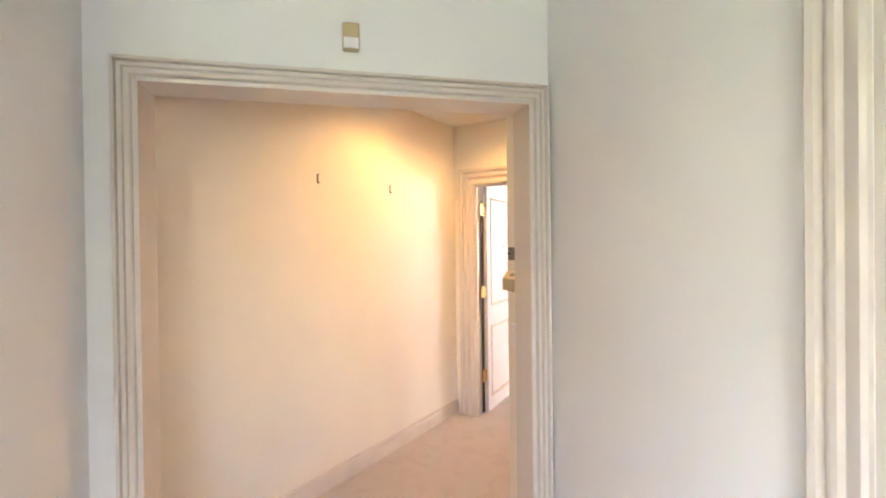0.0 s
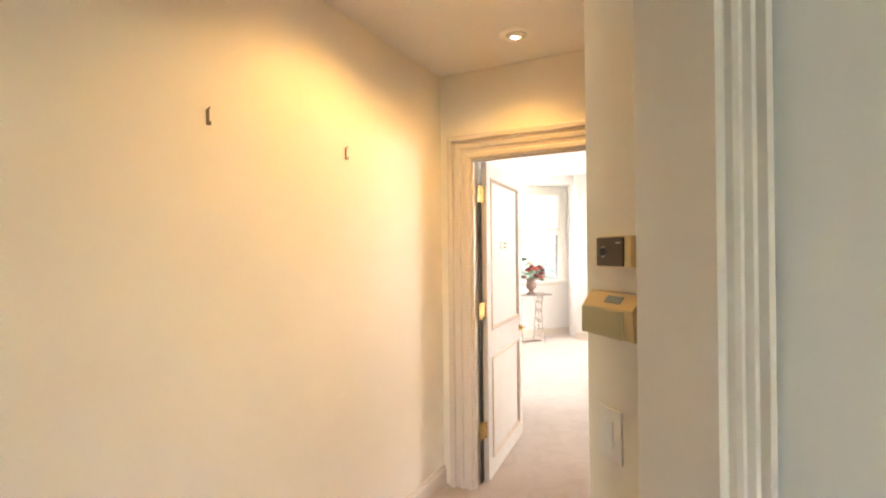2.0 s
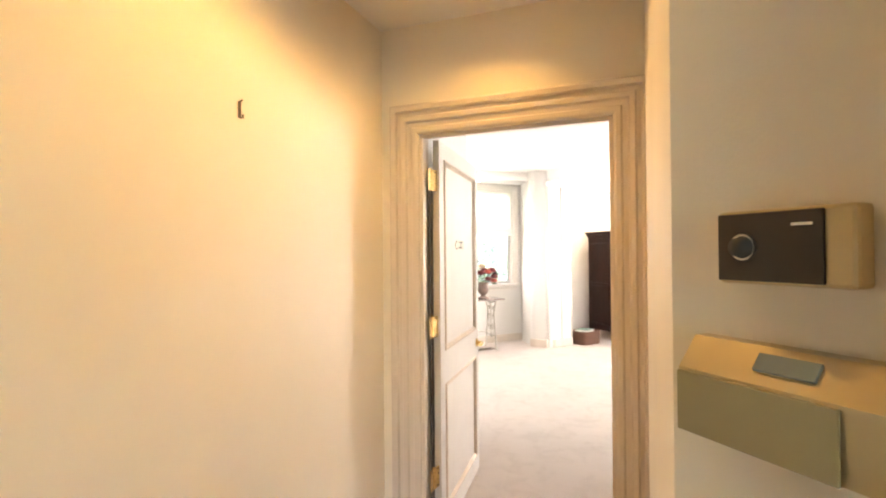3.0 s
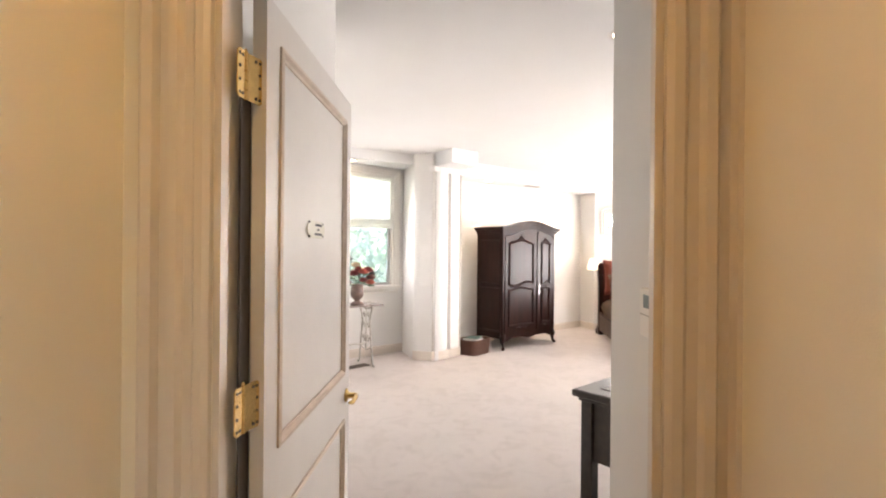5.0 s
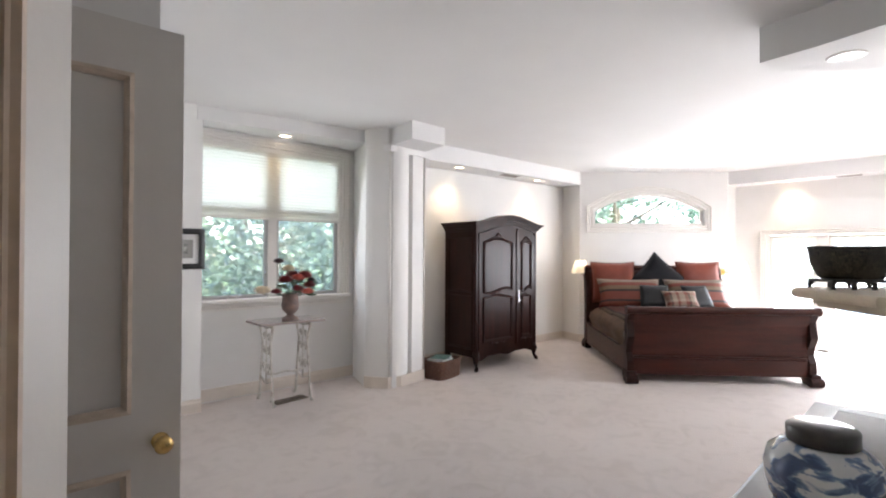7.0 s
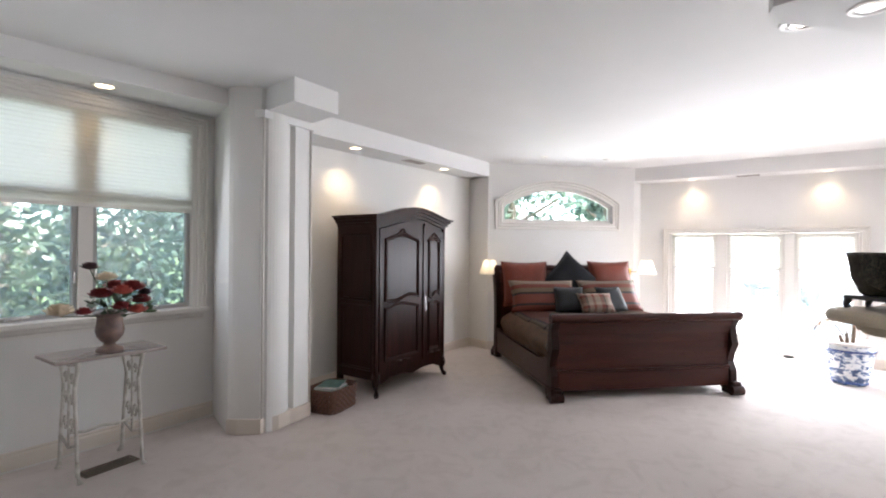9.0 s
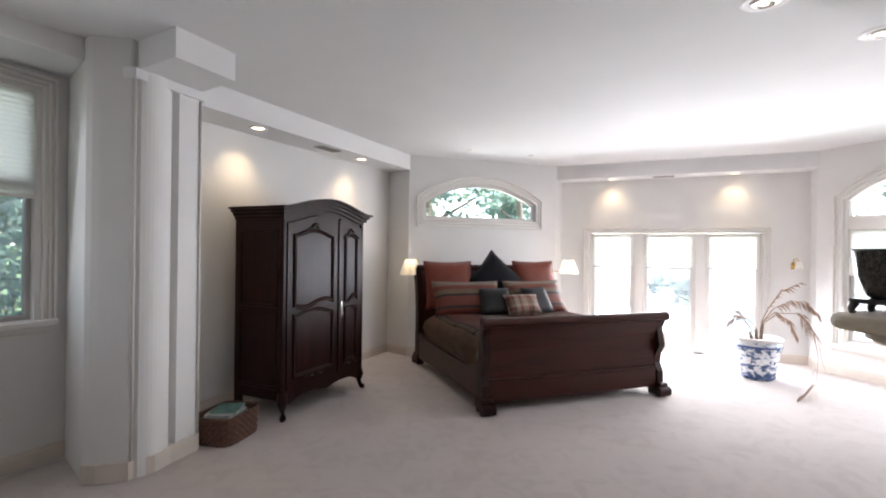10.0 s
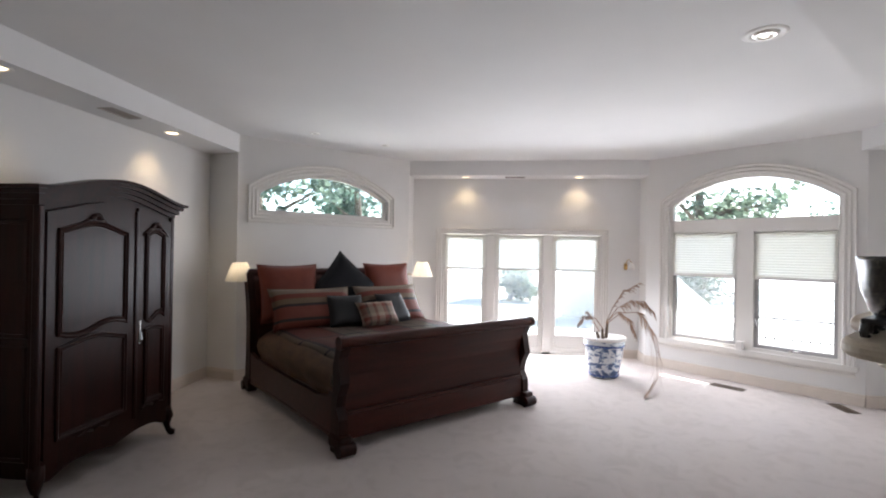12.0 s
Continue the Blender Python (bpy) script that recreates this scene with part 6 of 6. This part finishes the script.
def leaf_mat(name, col):
    m = mat(name, col, 0.38, vary=0.3, scale=1.2)
    n, l = m.node_tree.nodes, m.node_tree.links
    b = n["Principled BSDF"]
    geo = n.new("ShaderNodeNewGeometry")
    hsv = n.new("ShaderNodeHueSaturation")
    mr = n.new("ShaderNodeMapRange")
    mr.inputs["To Min"].default_value, mr.inputs["To Max"].default_value = 0.6, 1.5
    l.new(geo.outputs["Random Per Island"], mr.inputs["Value"])
    l.new(mr.outputs[0], hsv.inputs["Value"])
    l.new(b.inputs["Base Color"].links[0].from_socket, hsv.inputs["Color"])
    tr, mx = n.new("ShaderNodeBsdfTranslucent"), n.new("ShaderNodeMixShader")
    l.new(hsv.outputs[0], b.inputs["Base Color"])
    l.new(hsv.outputs[0], tr.inputs[0])
    mx.inputs[0].default_value = 0.6
    l.new(b.outputs[0], mx.inputs[1])
    l.new(tr.outputs[0], mx.inputs[2])
    l.new(mx.outputs[0], n["Material Output"].inputs[0])
    return m


M_LEAVES = [leaf_mat("leaves_a", (0.135, 0.18, 0.135)), leaf_mat("leaves_b", (0.12, 0.175, 0.14)), leaf_mat("leaves_c", (0.14, 0.18, 0.125))]


def tree(x, y, h, spread, seed, leaf=0.16, count=2600, low=0.25, label="leafy broadleaf tree outside the house", mi=0):
    r_ = random.Random(seed)
    root = thing("tree", pose(x, y, -0.37), label, "tree", "garden trees")
    pts = [Vector((0, 0, 0))]
    for i in range(5):
        pts.append(pts[-1] + Vector((r_.uniform(-0.12, 0.12) * h * 0.2, r_.uniform(-0.12, 0.12) * h * 0.2, h * 0.16)))
    bm = tube(bmesh.new(), pts, [h * 0.028, h * 0.022, h * 0.018, h * 0.014, h * 0.010, h * 0.005], 9)
    part("trunk", bm, M_BARK, root)
    tips = [pts[-1]]
    for i in range(11):
        k = r_.choice((1, 2, 2, 3, 3, 4))
        a = r_.uniform(0, 6.28)
        L = spread * r_.uniform(0.45, 0.95)
        p0 = pts[k]
        p1 = p0 + Vector((math.cos(a) * L * 0.5, math.sin(a) * L * 0.5, h * 0.06))
        p2 = p0 + Vector((math.cos(a) * L, math.sin(a) * L, h * r_.uniform(0.05, 0.18)))
        part("limb", tube(bmesh.new(), [p0, p1, p2], [h * 0.010, h * 0.007, h * 0.003], 6), M_BARK, root)
        tips += [p1, p2, p1.lerp(p2, 0.5)]
    verts, faces = [], []
    centres = []
    for i in range(44):
        t = r_.choice(tips) + Vector((r_.gauss(0, spread * 0.16), r_.gauss(0, spread * 0.16), r_.gauss(0, h * 0.06)))
        t.z = max(t.z, h * low * r_.uniform(0.6, 1.1))
        centres.append((t, spread * r_.uniform(0.14, 0.30)))
    for i in range(count):
        c, rad = r_.choice(centres)
        d = Vector((r_.gauss(0, 1), r_.gauss(0, 1), r_.gauss(0, 0.8))).normalized() * rad * r_.random() ** 0.4
        p = c + d
        u = Vector((r_.gauss(0, 1), r_.gauss(0, 1), r_.gauss(0, 0.6))).normalized()
        v = u.cross(Vector((r_.gauss(0, 1), r_.gauss(0, 1), r_.gauss(0, 1)))).normalized()
        s = leaf * r_.uniform(0.6, 1.25)
        b = len(verts)
        verts += [tuple(p - u * s), tuple(p + v * s * 0.45), tuple(p + u * s), tuple(p - v * s * 0.45)]
        faces.append((b, b + 1, b + 2, b + 3))
    me = bpy.data.meshes.new("crown")
    me.from_pydata(verts, [], faces)
    me.materials.append(M_LEAVES[mi % 3])
    cr = new("crown", me)
    cr.parent = root
    cr["label"] = "dense green leaf crown"
    return root


# woods close outside the alcove window
for i, (x, y, h, s) in enumerate(((3.2, 15.0, 7.5, 2.6), (5.6, 15.6, 8.5, 2.8), (8.0, 15.2, 7.0, 2.6), (4.6, 18.5, 10, 3.4), (7.6, 19, 11, 3.6), (10.4, 18, 9, 3.2), (1.5, 18.5, 10, 3.4))):
    tree(x, y, h, s, 20 + i, 0.15, 1700, 0.06, mi=i)
# trees beyond the bed wall, the terrace and the arched window
for i, (x, y, h, s) in enumerate(((18.5, 13.6, 8.5, 2.2), (24.5, 12.5, 9, 2.6), (21.5, 6.3, 4.0, 1.3), (20.0, -7.5, 9.5, 3.2), (17.0, -8.5, 9.0, 3.0), (23.5, -0.6, 9.5, 3.0), (15.2, -5.0, 5.0, 1.6), (26, -9, 12, 4), (13.5, -11, 11, 3.8))):
    tree(x, y, h, s, 60 + i, 0.17, 2000, 0.18, mi=i)


def shrub(x, y, r, h, seed, mi):
    r_ = random.Random(seed)
    root = thing("shrub", pose(x, y, -0.37), "dense leafy garden shrub outside the window", "shrub", "garden shrubs")
    for i in range(5):
        a = r_.uniform(0, 6.28)
        part("stem", tube(bmesh.new(), [(0, 0, 0), (math.cos(a) * r * 0.3, math.sin(a) * r * 0.3, h * 0.4), (math.cos(a) * r * 0.7, math.sin(a) * r * 0.7, h * 0.8)], [0.03, 0.02, 0.008], 6), M_BARK, root)
    verts, faces = [], []
    for i in range(1150):
        d = Vector((r_.gauss(0, 1), r_.gauss(0, 1), r_.gauss(0, 1))).normalized() * r_.random() ** 0.35
        lump = 0.75 + 0.35 * noise.noise(d * 2.2 + Vector((seed, 0, 0)))
        p = Vector((d.x * r * lump, d.y * r * lump, h * 0.5 + d.z * h * 0.55 * lump))
        u = Vector((r_.gauss(0, 1), r_.gauss(0, 1), r_.gauss(0, 0.6))).normalized()
        v = u.cross(Vector((r_.gauss(0, 1), r_.gauss(0, 1), r_.gauss(0, 1)))).normalized()
        s_ = 0.085 * r_.uniform(0.6, 1.3)
        b = len(verts)
        verts += [tuple(p - u * s_), tuple(p + v * s_ * 0.5), tuple(p + u * s_), tuple(p - v * s_ * 0.5)]
        faces.append((b, b + 1, b + 2, b + 3))
    me = bpy.data.meshes.new("foliage")
    me.from_pydata(verts, [], faces)
    me.materials.append(M_LEAVES[mi % 3])
    cr = new("foliage", me)
    cr.parent = root


for i in range(6):
    shrub(1.9 + 1.35 * i, 13.9 + 0.4 * (i % 2), 1.15, 2.5 + 0.5 * ((i * 7) % 3), 90 + i, i)
for i, (x, y) in enumerate(((19.3, 1.1), (20.4, 0.4), (19.8, 2.2))):
    shrub(x, y, 1.2, 3.3, 120 + i, i)
